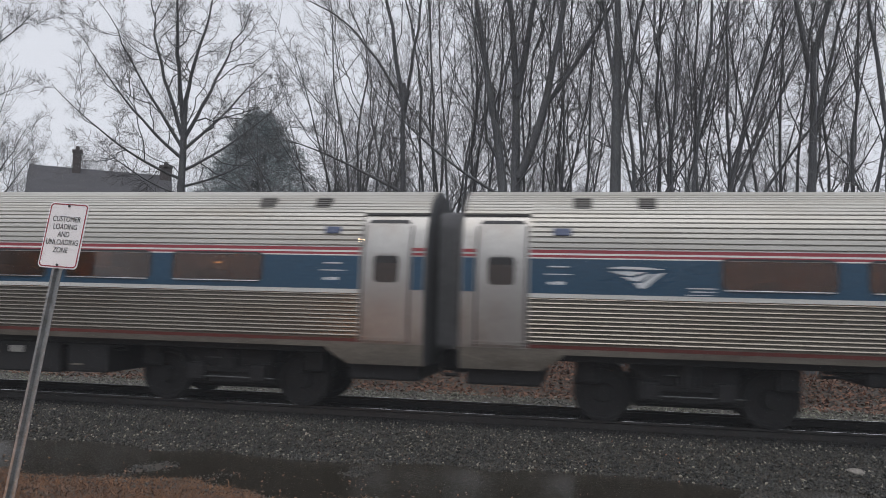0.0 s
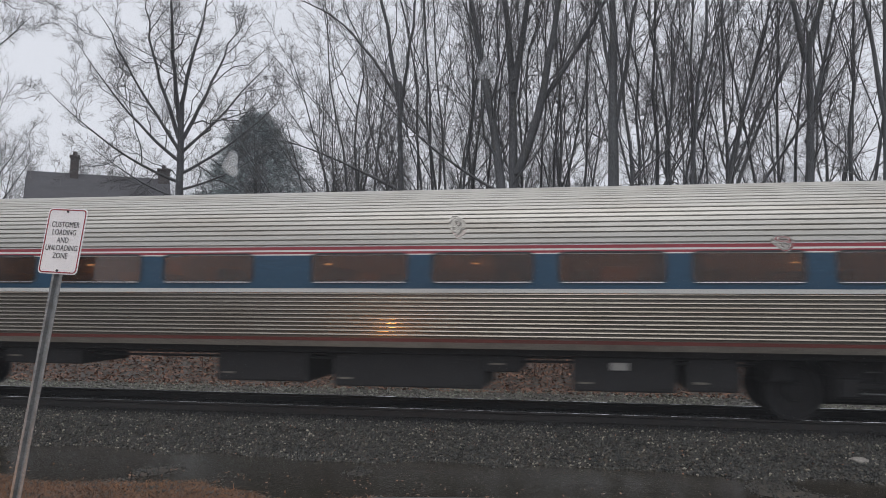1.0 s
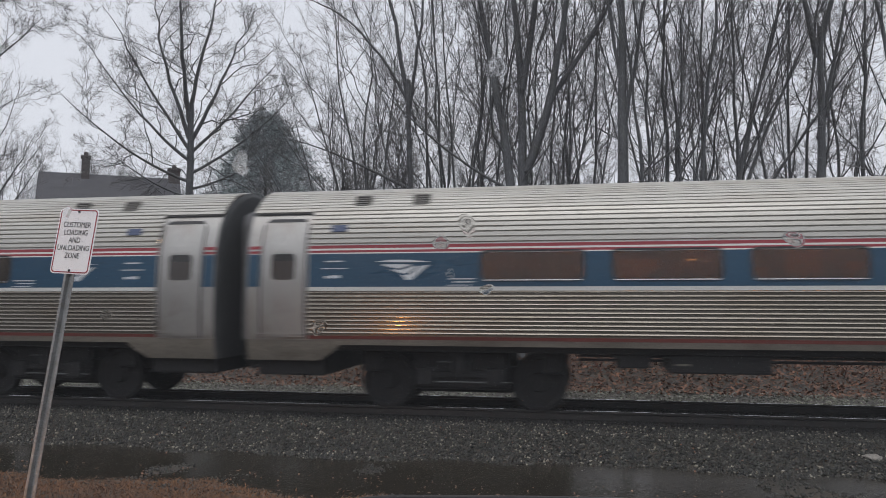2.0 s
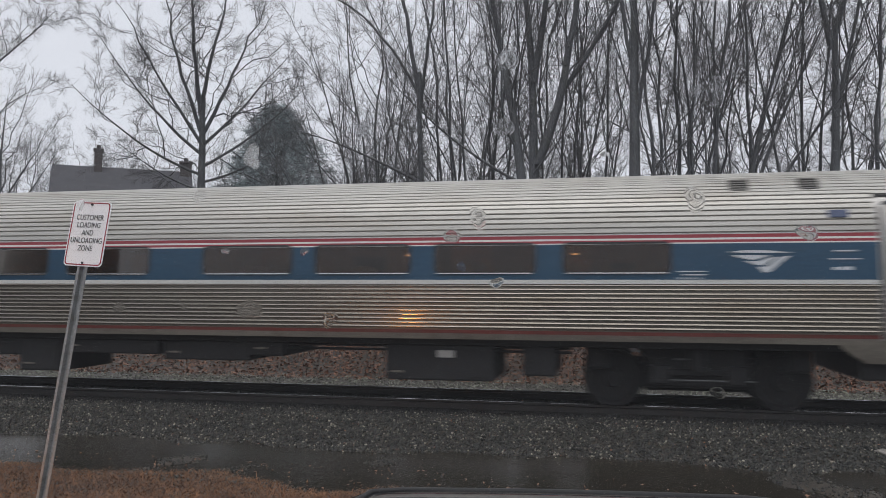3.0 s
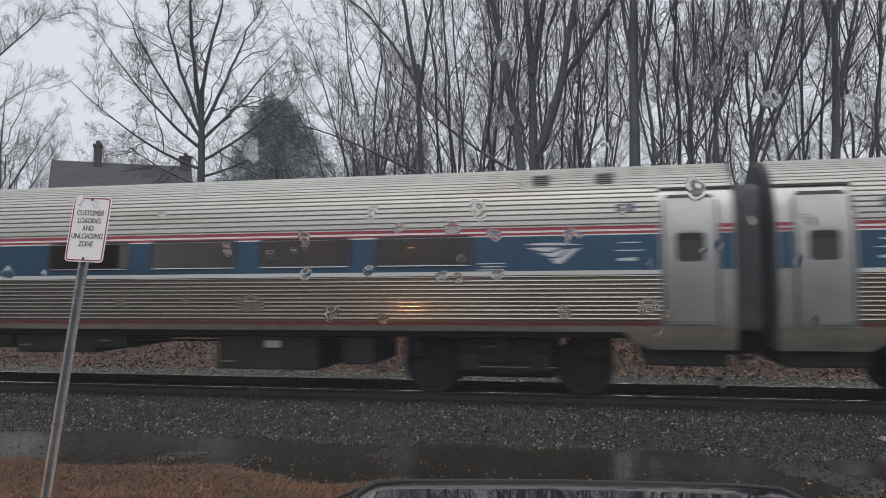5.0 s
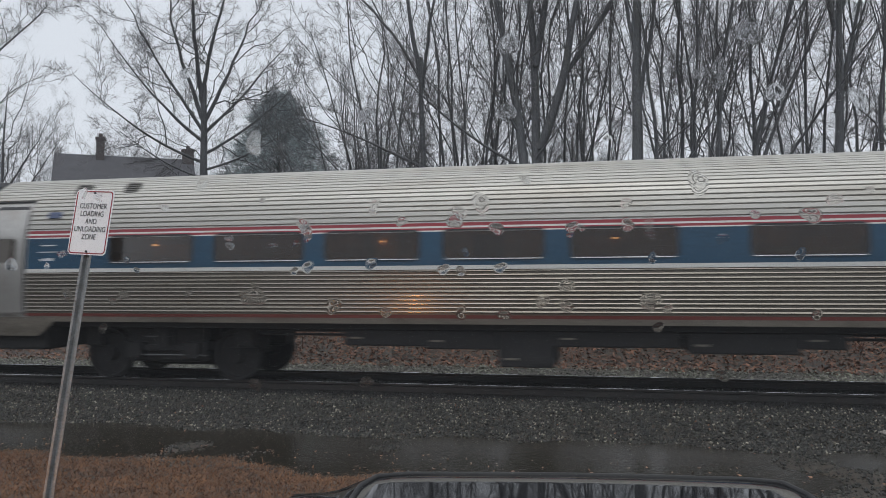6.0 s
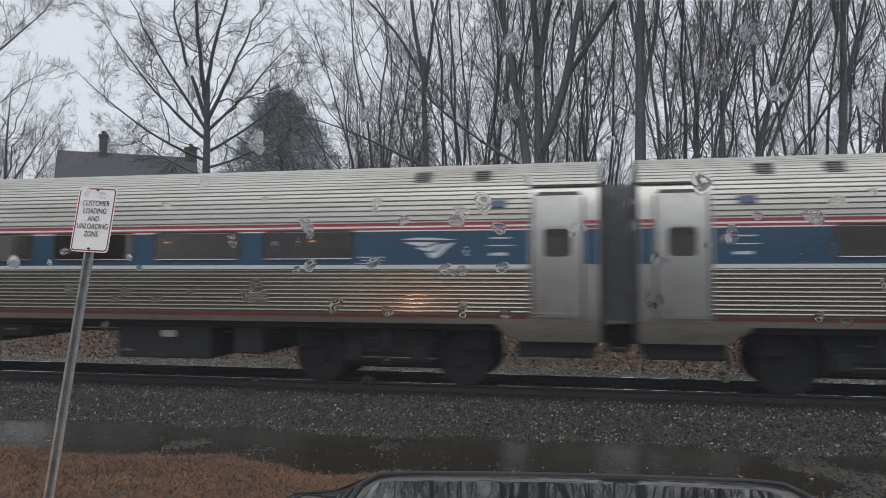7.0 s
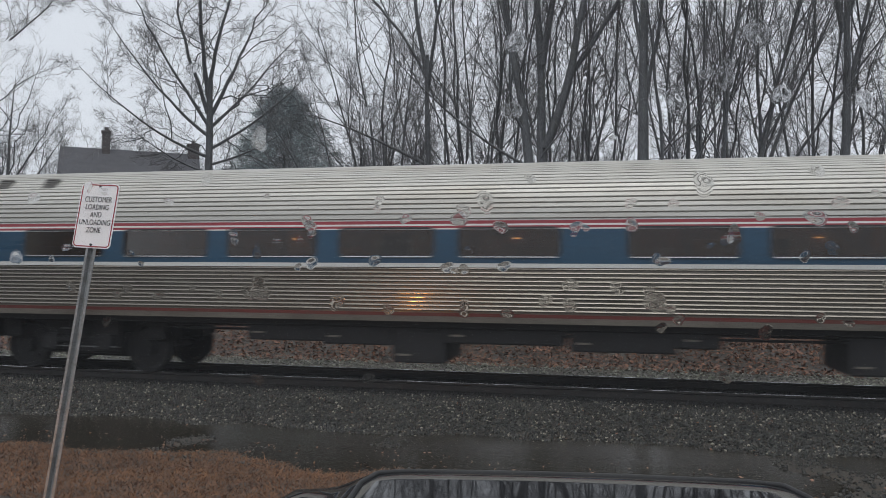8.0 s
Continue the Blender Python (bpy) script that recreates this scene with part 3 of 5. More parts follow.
# Glow for window glints; stands in for reflections, not for known lamps.
WARM_GLINT = glow("warm_window_glint", (1.0, 0.7, 0.35), 3.5)


def make_car(flip):
    """A fluted stainless coach; flip puts the emblem at the +x end of the near side."""
    car = empty("passenger_coach", "fluted stainless railway coach with blue band and red stripes", "train car", "train coaches")
    ex = 1 if flip else -1      # the near side's emblem end

    roof = fluted(2.755, 3.78, 0.088, 0.03)
    full = [(y, z) for y, z in roof] + [(hw(z), z) for z in (3.82, 3.85)] + [(0.0, 3.862)]
    n = len(full)
    both = [(-y, z) for y, z in full] + [(y, z) for y, z in reversed(full[:-1])]
    m_ = len(both)
    v = [(x, y, z) for x in (-FLUTE_END, FLUTE_END) for y, z in both]
    f = [(i, m_ + i, m_ + i + 1, i + 1) for i in range(m_ - 1)]
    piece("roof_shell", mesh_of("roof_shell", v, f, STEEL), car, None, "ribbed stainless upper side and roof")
    top = fluted(3.31, 3.78, 0.088, 0.03)
    full = top + [(hw(z), z) for z in (3.82, 3.85)] + [(0.0, 3.862)]
    both = [(-y, z) for y, z in full] + [(y, z) for y, z in reversed(full[:-1])]
    m_ = len(both)
    for sx in (-1, 1):
        a, b = sorted((sx * FLUTE_END, sx * HALF))
        v = [(x, y, z) for x in (a, b) for y, z in both]
        f = [(i, m_ + i, m_ + i + 1, i + 1) for i in range(m_ - 1)]
        piece("end_roof", mesh_of("end_roof", v, f, STEEL), car, None, "ribbed stainless end of the roof")

    for side in (-1, 1):
        e = ex if side < 0 else -ex
        low = extrude("lower_fluting", fluted(1.24, 1.972, 0.0645, 0.013, LOWER), -FLUTE_END, FLUTE_END, STEEL_LOW, side, car, "ribbed stainless lower side, grimy and toned down for dim reflections")
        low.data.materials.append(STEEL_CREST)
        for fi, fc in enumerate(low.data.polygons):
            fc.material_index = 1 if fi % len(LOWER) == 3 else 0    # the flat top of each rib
        extrude("white_stripe", strip(1.978, 2.045, 0.012), -FLUTE_END, FLUTE_END, WHITE, side, car)
        extrude("red_stripe", strip(2.685, 2.74, 0.008), -FLUTE_END, FLUTE_END, RED, side, car)
        extrude("white_stripe", strip(2.655, 2.685, 0.008), -FLUTE_END, FLUTE_END, WHITE, side, car)
        extrude("white_stripe", strip(2.74, 2.76, 0.006), -FLUTE_END, FLUTE_END, WHITE, side, car)
        extrude("red_stripe", strip(2.615, 2.655, 0.008), -FLUTE_END, FLUTE_END, RED, side, car)
        extrude("white_stripe", strip(2.595, 2.615, 0.008), -FLUTE_END, FLUTE_END, WHITE, side, car)
        extrude("red_stripe", strip(1.185, 1.24, 0.004), -FLUTE_END, FLUTE_END, RED_LOW, side, car, "grimy dull red sill stripe")
        extrude("skirt", strip(1.09, 1.185, 0.0), -FLUTE_END, FLUTE_END, SKIRT, side, car)
        # blue band, pierced by the windows
        wins = []
        for s in WIN_AT:
            c = -e * (13.005 - s - WIN_W / 2)
            wins.append(c)
        wins.sort()
        edges = [-FLUTE_END] + [q for c in wins for q in (c - WIN_W / 2, c + WIN_W / 2)] + [FLUTE_END]
        zs = (2.045, WIN_Z - WIN_H / 2, WIN_Z + WIN_H / 2, 2.595)
        v = [(x, side * (hw(z) + 0.006), z) for z in zs for x in edges]
        k = len(edges)
        f = []
        for j in range(3):
            for i in range(k - 1):
                if j == 1 and i % 2 == 1:
                    continue
                q = (j * k + i, j * k + i + 1, (j + 1) * k + i + 1, (j + 1) * k + i)
                f.append(q if side < 0 else q[::-1])
        piece("window_band", mesh_of("window_band", v, f, BLUE), car, None, "blue painted band between the windows")
        for c in wins:
            tilt = math.degrees(math.atan2(hw(WIN_Z - 0.2) - hw(WIN_Z + 0.2), 0.4))
            m = pose(c, side * (hw(WIN_Z) + 0.016), WIN_Z, -tilt if side < 0 else tilt, 0, 0 if side < 0 else 180)
            w = piece("window", win_frame_mesh, car, m, "long dark window in a black rubber frame")
            pn = piece("pane", win_pane_mesh, w, pose(0, 0.012, 0), "bronze tinted pane")
            pn.visible_shadow = False
            piece("sill", win_sill_mesh, w, pose(0, 0, 0), "thin bright metal sill")
        # vestibules
        for sx in (-1, 1):
            a, b = sorted((sx * FLUTE_END, sx * HALF))
            extrude("vestibule_wall", strip(1.165, 3.31, 0.0, 14), a, b, STEEL_END, side, car, "smooth stainless vestibule side", True)
            sk = []
            for z in np.linspace(0.82, 1.165, 6):
                inner = 11.02 + 0.42 * ((1.165 - z) / 0.345) ** 1.6    # the edge curves away from the wheels
                sk.append((inner, hw(z), z))
            v = [(sx * xi, side * y, z) for xi, y, z in sk] + [(sx * HALF, side * y, z) for _, y, z in sk]
            f = [(i, 6 + i, 7 + i, i + 1) if sx * side < 0 else (i, i + 1, 7 + i, 6 + i) for i in range(5)]
            piece("end_skirt", mesh_of("end_skirt", v, f, SKIRT, True), car, None, "deep road-grimed end skirt")
            dc = sx * 12.06
            d = piece("door", door_me, car, pose(dc, 0, 0, 0, 0, 0 if side < 0 else 180), "smooth steel vestibule door with a small window")
            piece("door_seal", seal_me, d, pose(0, 0, 0))
            piece("threshold", step_me, d, pose(0, 0, 0))
            tl = math.degrees(math.atan2(hw(2.2) - hw(2.6), 0.4))
            piece("door_window", dw_frame, d, pose(0, -hw(2.385) - 0.02, 2.385, -tl), "rounded door window frame")
            dp = piece("door_pane", dw_pane, d, pose(0, -hw(2.385) - 0.006, 2.385, -tl), "bronze tinted pane")
            dp.visible_shadow = False
            # livery ends beside the door
            for z0, z1, mt in ((2.05, 2.595, BLUE), (2.615, 2.655, RED), (2.685, 2.74, RED)):
                a3, b3 = sorted((sx * 12.49, sx * 12.69))
                extrude("livery_end", strip(z0, z1, 0.005), a3, b3, mt, side, car)
            a4, b4 = sorted((sx * 10.5, sx * 12.7))
            extrude("drip_rail", [(hw(3.30) + 0.004, 3.295), (hw(3.30) + 0.026, 3.298), (hw(3.30) + 0.022, 3.314), (hw(3.31), 3.318)], a4, b4, RUBBER, side, car)
            for dx in (2.21, 3.23):
                zc = 3.51
                tv = 0.72 * math.degrees(math.atan2(hw(3.4) - hw(3.6), 0.2))
                piece("roof_vent", vent_me, car, pose(sx * (13.005 - dx), side * (hw(zc) + 0.035), zc, 0, 0, 0 if side < 0 else 180) @ pose(0, 0, 0, -tv), "dark louvred roof vent")
            tv = math.degrees(math.atan2(hw(2.9) - hw(3.15), 0.25))
            piece("marker_lens", lamp_me, car, pose(sx * (13.005 - 1.9), side * (hw(3.02) + 0.02), 3.02, -tv if side < 0 else tv, 0, 0 if side < 0 else 180))
            piece("lettering", letters_a, car, pose(sx * (13.005 - 1.85), side * (hw(2.33) + 0.012), 2.33, 0, 0, 0 if side < 0 else 180))
        piece("emblem", emblem_me, car, pose(e * (13.005 - 3.03), side * (hw(2.36) + 0.012), 2.36, -2, 0, 0 if side < 0 else 180), "pale swept railway emblem")
        piece("lettering", letters_b, car, pose(e * (13.005 - 4.0), side * (hw(2.15) + 0.012), 2.17, 0, 0, 0 if side < 0 else 180))

    # ends, floor and inside
    zs = [0.82] + list(np.linspace(1.03, 3.8, 16)) + [3.85]
    pts = [(-hw(z), z) for z in zs] + [(hw(z), z) for z in reversed(zs)]
    for sx in (-1, 1):
        v = [(sx * HALF, y, z) for y, z in pts] + [(sx * (HALF + 0.05), y * 0.93, 0.9 + (z - 0.9) * 0.975) for y, z in pts]
        k = len(pts)
        f = [(i, (i + 1) % k, k + (i + 1) % k, k + i) for i in range(k)] + [tuple(range(k, 2 * k))]
        piece("end_wall", mesh_of("end_wall", v, f, ENDM), car, None, "black end wall of the coach")
        v, f = [], []
        arch = [(-0.62, 1.08), (-0.62, 3.2), (-0.55, 3.38), (-0.35, 3.45), (0.35, 3.45), (0.55, 3.38), (0.62, 3.2), (0.62, 1.08)]
        for i in range(9):
            k = 1.0 if i % 2 == 0 else 0.93
            v += [(sx * (HALF + 0.04 + i * 0.032), y * k, 2.2 + (z - 2.2) * (k + 0.02)) for y, z in arch]
        v += [(sx * (HALF + 0.04 + 8 * 0.032), y * 0.8, 2.1 + (z - 2.1) * 0.88) for y, z in arch]
        for i in range(9):
            f += [(i * 8 + j, i * 8 + j + 1, (i + 1) * 8 + j + 1, (i + 1) * 8 + j) for j in range(7)]
        piece("diaphragm", mesh_of("diaphragm", v, f, DIAPH), car, None, "folded grey rubber gangway")
        bm = bmesh.new()
        add_box(bm, sx * (HALF - 0.3), sx * (HALF + 0.26), -0.13, 0.13, 0.72, 0.98, 0.03)
        cp = part("coupler", bm, UNDER, car, "black automatic coupler")
        part("knuckle", box(*sorted((sx * (HALF + 0.1), sx * (HALF + 0.3))), -0.2, 0.16, 0.66, 1.02, 0.04), UNDER, cp)
        for yy in (-0.5, 0.45, 0.6):
            bm = bmesh.new()
            add_tube(bm, (sx * HALF, yy, 0.95), (sx * (HALF + 0.2), yy, 0.6), 0.03, 8)
            add_tube(bm, (sx * (HALF + 0.19), yy, 0.605), (sx * (HALF + 0.3), yy, 0.62), 0.03, 8)
            part("air_hose", bm, RUBBER, car, "hanging black air hose")
    part("underframe", box(-12.65, 12.65, -1.38, 1.38, 0.98, 1.16, 0.02), UNDER, car)
    part("saloon_floor", box(-12.6, 12.6, -1.5, 1.5, 1.22, 1.3), INNER, car)
    part("saloon_partition", box(-12.6, 12.6, 0.35, 0.42, 1.3, 3.0), INNER, car, "brown lining of the far saloon side")
    part("saloon_ceiling", box(-12.6, 12.6, -1.3, 1.2, 2.98, 3.03), INNER, car)
    part("saloon_light", box(-11.4, 11.4, -0.35, -0.25, 2.93, 2.975, 0.01), DIMWARM if flip else WARM, car, "warm ceiling light strip")
    rs = random.Random(3 if flip else 8)
    for i in range(26):
        xa = -12.2 + i * 0.95
        mt = rs.choice((CURTAIN, INNER, SHADEM, SEAT))
        part("saloon_panel", box(xa, xa + rs.uniform(0.35, 0.85), 0.31, 0.352, 1.9, rs.uniform(2.35, 2.75), 0.01), mt, car, "brown lining panel of the saloon")
    # small glowing spots added as glints behind the panes
    for i in range(5):
        xa = -10 + i * 4.4 + rs.uniform(-1, 1)
        part("reading_light", box(xa, xa + 0.09, 0.26, 0.31, 2.52, 2.545, 0.006), WARM_GLINT, car, "small added glowing spot for a glint in the window")
    seat_bm = box(-0.07, 0.07, -1.3, -0.35, 1.3, 2.36, 0.05)
    seat_ob = part("seat_back", seat_bm, SEAT, car, "russet seat back")
    seat_ob.location.x = -10.0
    for i in range(1, 20):
        if rs.random() < 0.85:
            piece("seat_back", seat_ob.data, car, pose(-10.0 + i * 1.04 + rs.uniform(-0.08, 0.08), rs.uniform(-0.1, 0.1), rs.uniform(-0.12, 0.05)))
    for sx in (-1, 1):
        a, b = sorted((sx * 11.4, sx * 12.62))
        part("step_well", box(a, b, -1.3, 1.3, 0.55, 1.0, 0.04), UNDER, car, "black step well under the vestibule")
    # underfloor gear
    gear = ((-6.6, -6.05, 0.76), (-5.8, -4.25, 0.69), (-1.65, 0.0, 0.47), (0.45, 3.0, 0.42), (3.0, 3.6, 0.70), (4.4, 6.0, 0.43), (6.15, 6.95, 0.46))
    if flip:
        gear = ((-5.6, -4.2, 0.70), (-4.2, -2.97, 0.66), (-2.96, -2.05, 0.38), (-2.05, -0.1, 0.72), (0.0, 1.65, 0.64), (1.65, 2.3, 0.73), (4.1, 5.95, 0.39), (6.4, 6.95, 0.5))
    part("gauge_panel", box(5.0, 5.28, -1.34, -1.302, 0.77, 0.89, 0.008), PALEBOX, car, "small pale gauge panel under the floor")
    for a, b, z0 in gear:
        eb = part("equipment_box", box(a, b, -1.3, 0.2, z0, 0.98, 0.03), UNDER, car, "black underfloor equipment box")
        if b - a > 0.6:
            part("latch", box(a + 0.1, a + 0.32, -1.325, -1.295, z0 + 0.12, z0 + 0.15), SKIRT, eb)
            part("hatch", box(b - 0.45, b - 0.1, -1.315, -1.295, z0 + 0.06, 0.9, 0.005), UNDER, eb)
    for zz, yy in ((0.945, -1.2), (0.87, -1.1)):
        bm = bmesh.new()
        add_tube(bm, (-7.2, yy, zz), (7.2, yy, zz), 0.022, 8)
        part("pipe", bm, UNDER, car, "black air pipe under the floor")
    for sx in (-1, 1):
        t_ob = piece("truck_frame", truck_me, car, pose(sx * 9.13, 0, 0), "black truck frame with inboard bearings")
        for zz, x0, x1 in ((0.80, -0.35, 0.15), (0.47, -0.5, 0.42), (0.47, 0.5, 0.85)):
            bm = bmesh.new()
            add_tube(bm, (x0, -1.1, zz), (x1, -1.1, zz), 0.013, 8)
            part("brake_rod", bm, BRAKE, t_ob, "thin wet steel brake rod")
        for wx in (-1.295, 1.295):
            piece("wheelset", wheel_me, t_ob, pose(wx, 0, 0.457), "dull dark steel wheels on an axle")
    return car


ENDM = material("dull_black_end_paint", (0.06, 0.062, 0.065), 0.55, 0, 0.3, 3, 40)
DIAPH = material("grey_rubber_diaphragm", (0.26, 0.26, 0.27), 0.55, 0, 0.25, 5, 50)
car_a = make_car(False)
car_b = copy_thing(car_a, pose(0, 0, 0))
car_c = make_car(True)
car_d = copy_thing(car_c, pose(0, 0, 0))
car_e = copy_thing(car_c, pose(0, 0, 0))
car_f = copy_thing(car_a, pose(0, 0, 0))
TRAIN = [car_a, car_b, car_c, car_d, car_e, car_f]


# small surges of the train about its steady run: seconds, metres
SURGE = ((0.0, 0.22), (0.3, 0.08), (0.5, 0.0), (1.0, -0.17), (1.5, 0.25), (1.8, 0.16), (2.2, 0.16), (3.5, 0.21), (4.0, 0.03),
         (4.5, -0.05), (4.7, -0.08), (6.0, 0.16), (6.3, 0.1), (6.5, 0.13), (6.8, 0.0), (7.0, 0.15), (7.5, 0.15), (8.0, 0.26))


def run(t):
    """Where the first coach joint stands along the track."""
    return -2.42 + 10.96 * t + 0.0765 * t * t + float(np.interp(t, [a for a, _ in SURGE], [b for _, b in SURGE]))


def motions():
    for i, car in enumerate(TRAIN):
        off = (0.5 - i) * PITCH
        walk(car, [(k / 10, pose(run(k / 10) + off, 0.7525, 0)) for k in range(81)])
        for o in car.children_recursive:
            if o.name.split(".")[0] == "wheelset":
                x = o.matrix_basis.translation.x
                walk(o, [(k / 30, pose(x, 0, 0.457) @ Matrix.Rotation((run(k / 30)) / 0.457, 4, "Y")) for k in range(241)])
    for drop, high, here, at in FALLING:
        a, b = max(0.05, at - 0.2), at
        walk(drop, [(0.0, high), (a, high), (b, here), (8.0, here)])


# ---- trees ----
EYE = Vector((0.0, -13.04, 1.89))


def spot(az, reach):
    """A place on the ground by bearing from the verge and distance."""
    return (reach * math.sin(radians(az)), -13.04 + reach * math.cos(radians(az)))


def tube_mesh(name, groups, mat):
    """groups: (points (N, n, 3), radii (N, n), sides). One mesh of tapered limbs."""
    allv, allf, base = [], [], 0
    for P, R, sides in groups:
        N, n, _ = P.shape
        T = np.gradient(P, axis=1)
        T /= np.linalg.norm(T, axis=2, keepdims=True) + 1e-9
        ref = np.where(np.abs(T[:, :1, 2:3]) > 0.9, np.array([1.0, 0, 0]), np.array([0, 0, 1.0]))
        U = np.cross(T, np.broadcast_to(ref, T.shape))
        U /= np.linalg.norm(U, axis=2, keepdims=True) + 1e-9
        V = np.cross(T, U)
        a = np.arange(sides) * 2 * np.pi / sides
        ring = P[:, :, None] + R[:, :, None, None] * (np.cos(a)[None, None, :, None] * U[:, :, None] + np.sin(a)[None, None, :, None] * V[:, :, None])
        allv.append(ring.reshape(-1, 3))
        i = (np.arange(N)[:, None, None] * n + np.arange(n - 1)[None, :, None]) * sides
        s, s2 = np.arange(sides)[None, None], (np.arange(sides)[None, None] + 1) % sides
        f = np.stack([i + s, i + s2, i + sides + s2, i + sides + s], -1).reshape(-1, 4)
        allf.append(f + base)
        base += N * n * sides
    return np_mesh(name, np.concatenate(allv), np.concatenate(allf), mat, True)


def sprout(rng, P, R, count, umin, ang, ratio, n, rr, up, wiggle, tip=0.004, lmin=0.25, thick=0.0115):
    """Children of every limb: each starts along its parent and bends upward."""
    N, m, _ = P.shape
    length = np.linalg.norm(np.diff(P, axis=1), axis=2).sum(1)
    u = umin + (1 - umin) * (np.arange(count)[None] + rng.random((N, count))) / count
    u = np.minimum(u, 0.999)
    fidx = u * (m - 1)
    i0 = np.floor(fidx).astype(int).clip(0, m - 2)
    w = (fidx - i0)[..., None]
    rows = np.arange(N)[:, None]
    start = P[rows, i0] * (1 - w) + P[rows, i0 + 1] * w
    rad = R[rows, i0] * (1 - w[..., 0]) + R[rows, i0 + 1] * w[..., 0]
    tan = P[rows, i0 + 1] - P[rows, i0]
    tan /= np.linalg.norm(tan, axis=-1, keepdims=True) + 1e-9
    rv = rng.normal(size=tan.shape)
    perp = rv - (rv * tan).sum(-1, keepdims=True) * tan
    perp /= np.linalg.norm(perp, axis=-1, keepdims=True) + 1e-9
    rel = ((u - umin) / (1 - umin))[..., None]
    a = np.radians(ang[1] + (ang[0] - ang[1]) * rel + rng.normal(size=(N, count, 1)) * 9)
    d = np.cos(a) * tan + np.sin(a) * perp
    d[..., 2] += up * 0.5
    d /= np.linalg.norm(d, axis=-1, keepdims=True)
    L = np.maximum(lmin, length[:, None] * ratio * rng.uniform(0.6, 1.25, (N, count)) * (1.25 - 0.75 * u))
    s = np.linspace(0, 1, n)
    C = start[:, :, None] + d[:, :, None] * (L[:, :, None] * s)[..., None]
    C[..., 2] += up * (L[:, :, None] * s ** 2) * 0.35
    jit = np.cumsum(rng.normal(size=C.shape) * wiggle, axis=2) * L[:, :, None, None] / n
    jit -= jit[:, :, :1]
    C = C + jit
    r0 = np.minimum(rad * rr, thick * L + 0.004)
    Rc = r0[:, :, None] * (1 - s) ** 0.8 + tip * s
    return C.reshape(-1, n, 3), Rc.reshape(-1, n)


def bare_tree(seed, height, r0, lean=(0, 0), limbs=14, clear=0.25, spread=(35, 60), ratio=0.5, density=(7, 6, 3), up=0.5,
              stems=1, fan=0.3, label="", twig=0.0045, thick=0.0105, wig=0.26, place=(0, 0), turn=0):
    """A leafless tree: trunk or several stems, limbs, branches and twigs."""
    rng = np.random.default_rng(seed)
    n = 10
    s = np.linspace(0, 1, n)
    P = np.zeros((stems, n, 3))
    R = np.zeros((stems, n))
    for k in range(stems):
        a = 2 * math.pi * (k + 0.3) / stems + seed
        f = fan * rng.uniform(0.5, 1.2) if stems > 1 else 0
        h = height * (rng.uniform(0.75, 1.05) if stems > 1 else 1)
        wob = np.cumsum(rng.normal(size=(n, 2)) * 0.018, axis=0) * h * s[:, None]
        P[k, :, 0] = h * (lean[0] * s + f * math.cos(a) * s ** 0.8) + wob[:, 0]
        P[k, :, 1] = h * (lean[1] * s + f * math.sin(a) * s ** 0.8) + wob[:, 1]
        P[k, :, 2] = h * s
        R[k] = r0 * (1 - s) ** 0.75 * (0.7 if stems > 1 else 1) + 0.012
        R[k, 0] *= 1.3
    limbs_p, limbs_r = sprout(rng, P, R, limbs, clear, spread, ratio, 8, 0.62, up, wig, 0.006, thick=thick)
    br_p, br_r = sprout(rng, limbs_p, limbs_r, density[0], 0.2, (28, 62), 0.46, 6, 0.65, up * 0.5, 0.3, 0.004, thick=thick)
    tw_p, tw_r = sprout(rng, br_p, br_r, density[1], 0.15, (30, 70), 0.45, 4, 0.7, up * 0.3, 0.32, twig * 0.8)
    fi_p, fi_r = sprout(rng, tw_p, tw_r, density[2], 0.2, (30, 75), 0.5, 3, 0.8, up * 0.2, 0.3, twig * 0.6, 0.15)
    tw_r, fi_r = np.maximum(tw_r, twig), np.maximum(fi_r, twig * 0.75)
    x, y = place
    ob = empty("bare_tree", label or "leafless deciduous tree with grey wet bark", "tree", "bare trees behind the track", m=pose(x, y, float(ground_z(x, y)) - 0.1, 0, 0, turn))
    piece("trunk", tube_mesh("trunk", [(P, R, 9), (limbs_p, limbs_r, 6)], BARK), ob)
    piece("crown", tube_mesh("crown", [(br_p, br_r, 4), (tw_p, tw_r, 3), (fi_p, fi_r, 3)], TWIG), ob, None, "fine bare branches and twigs")
    return ob


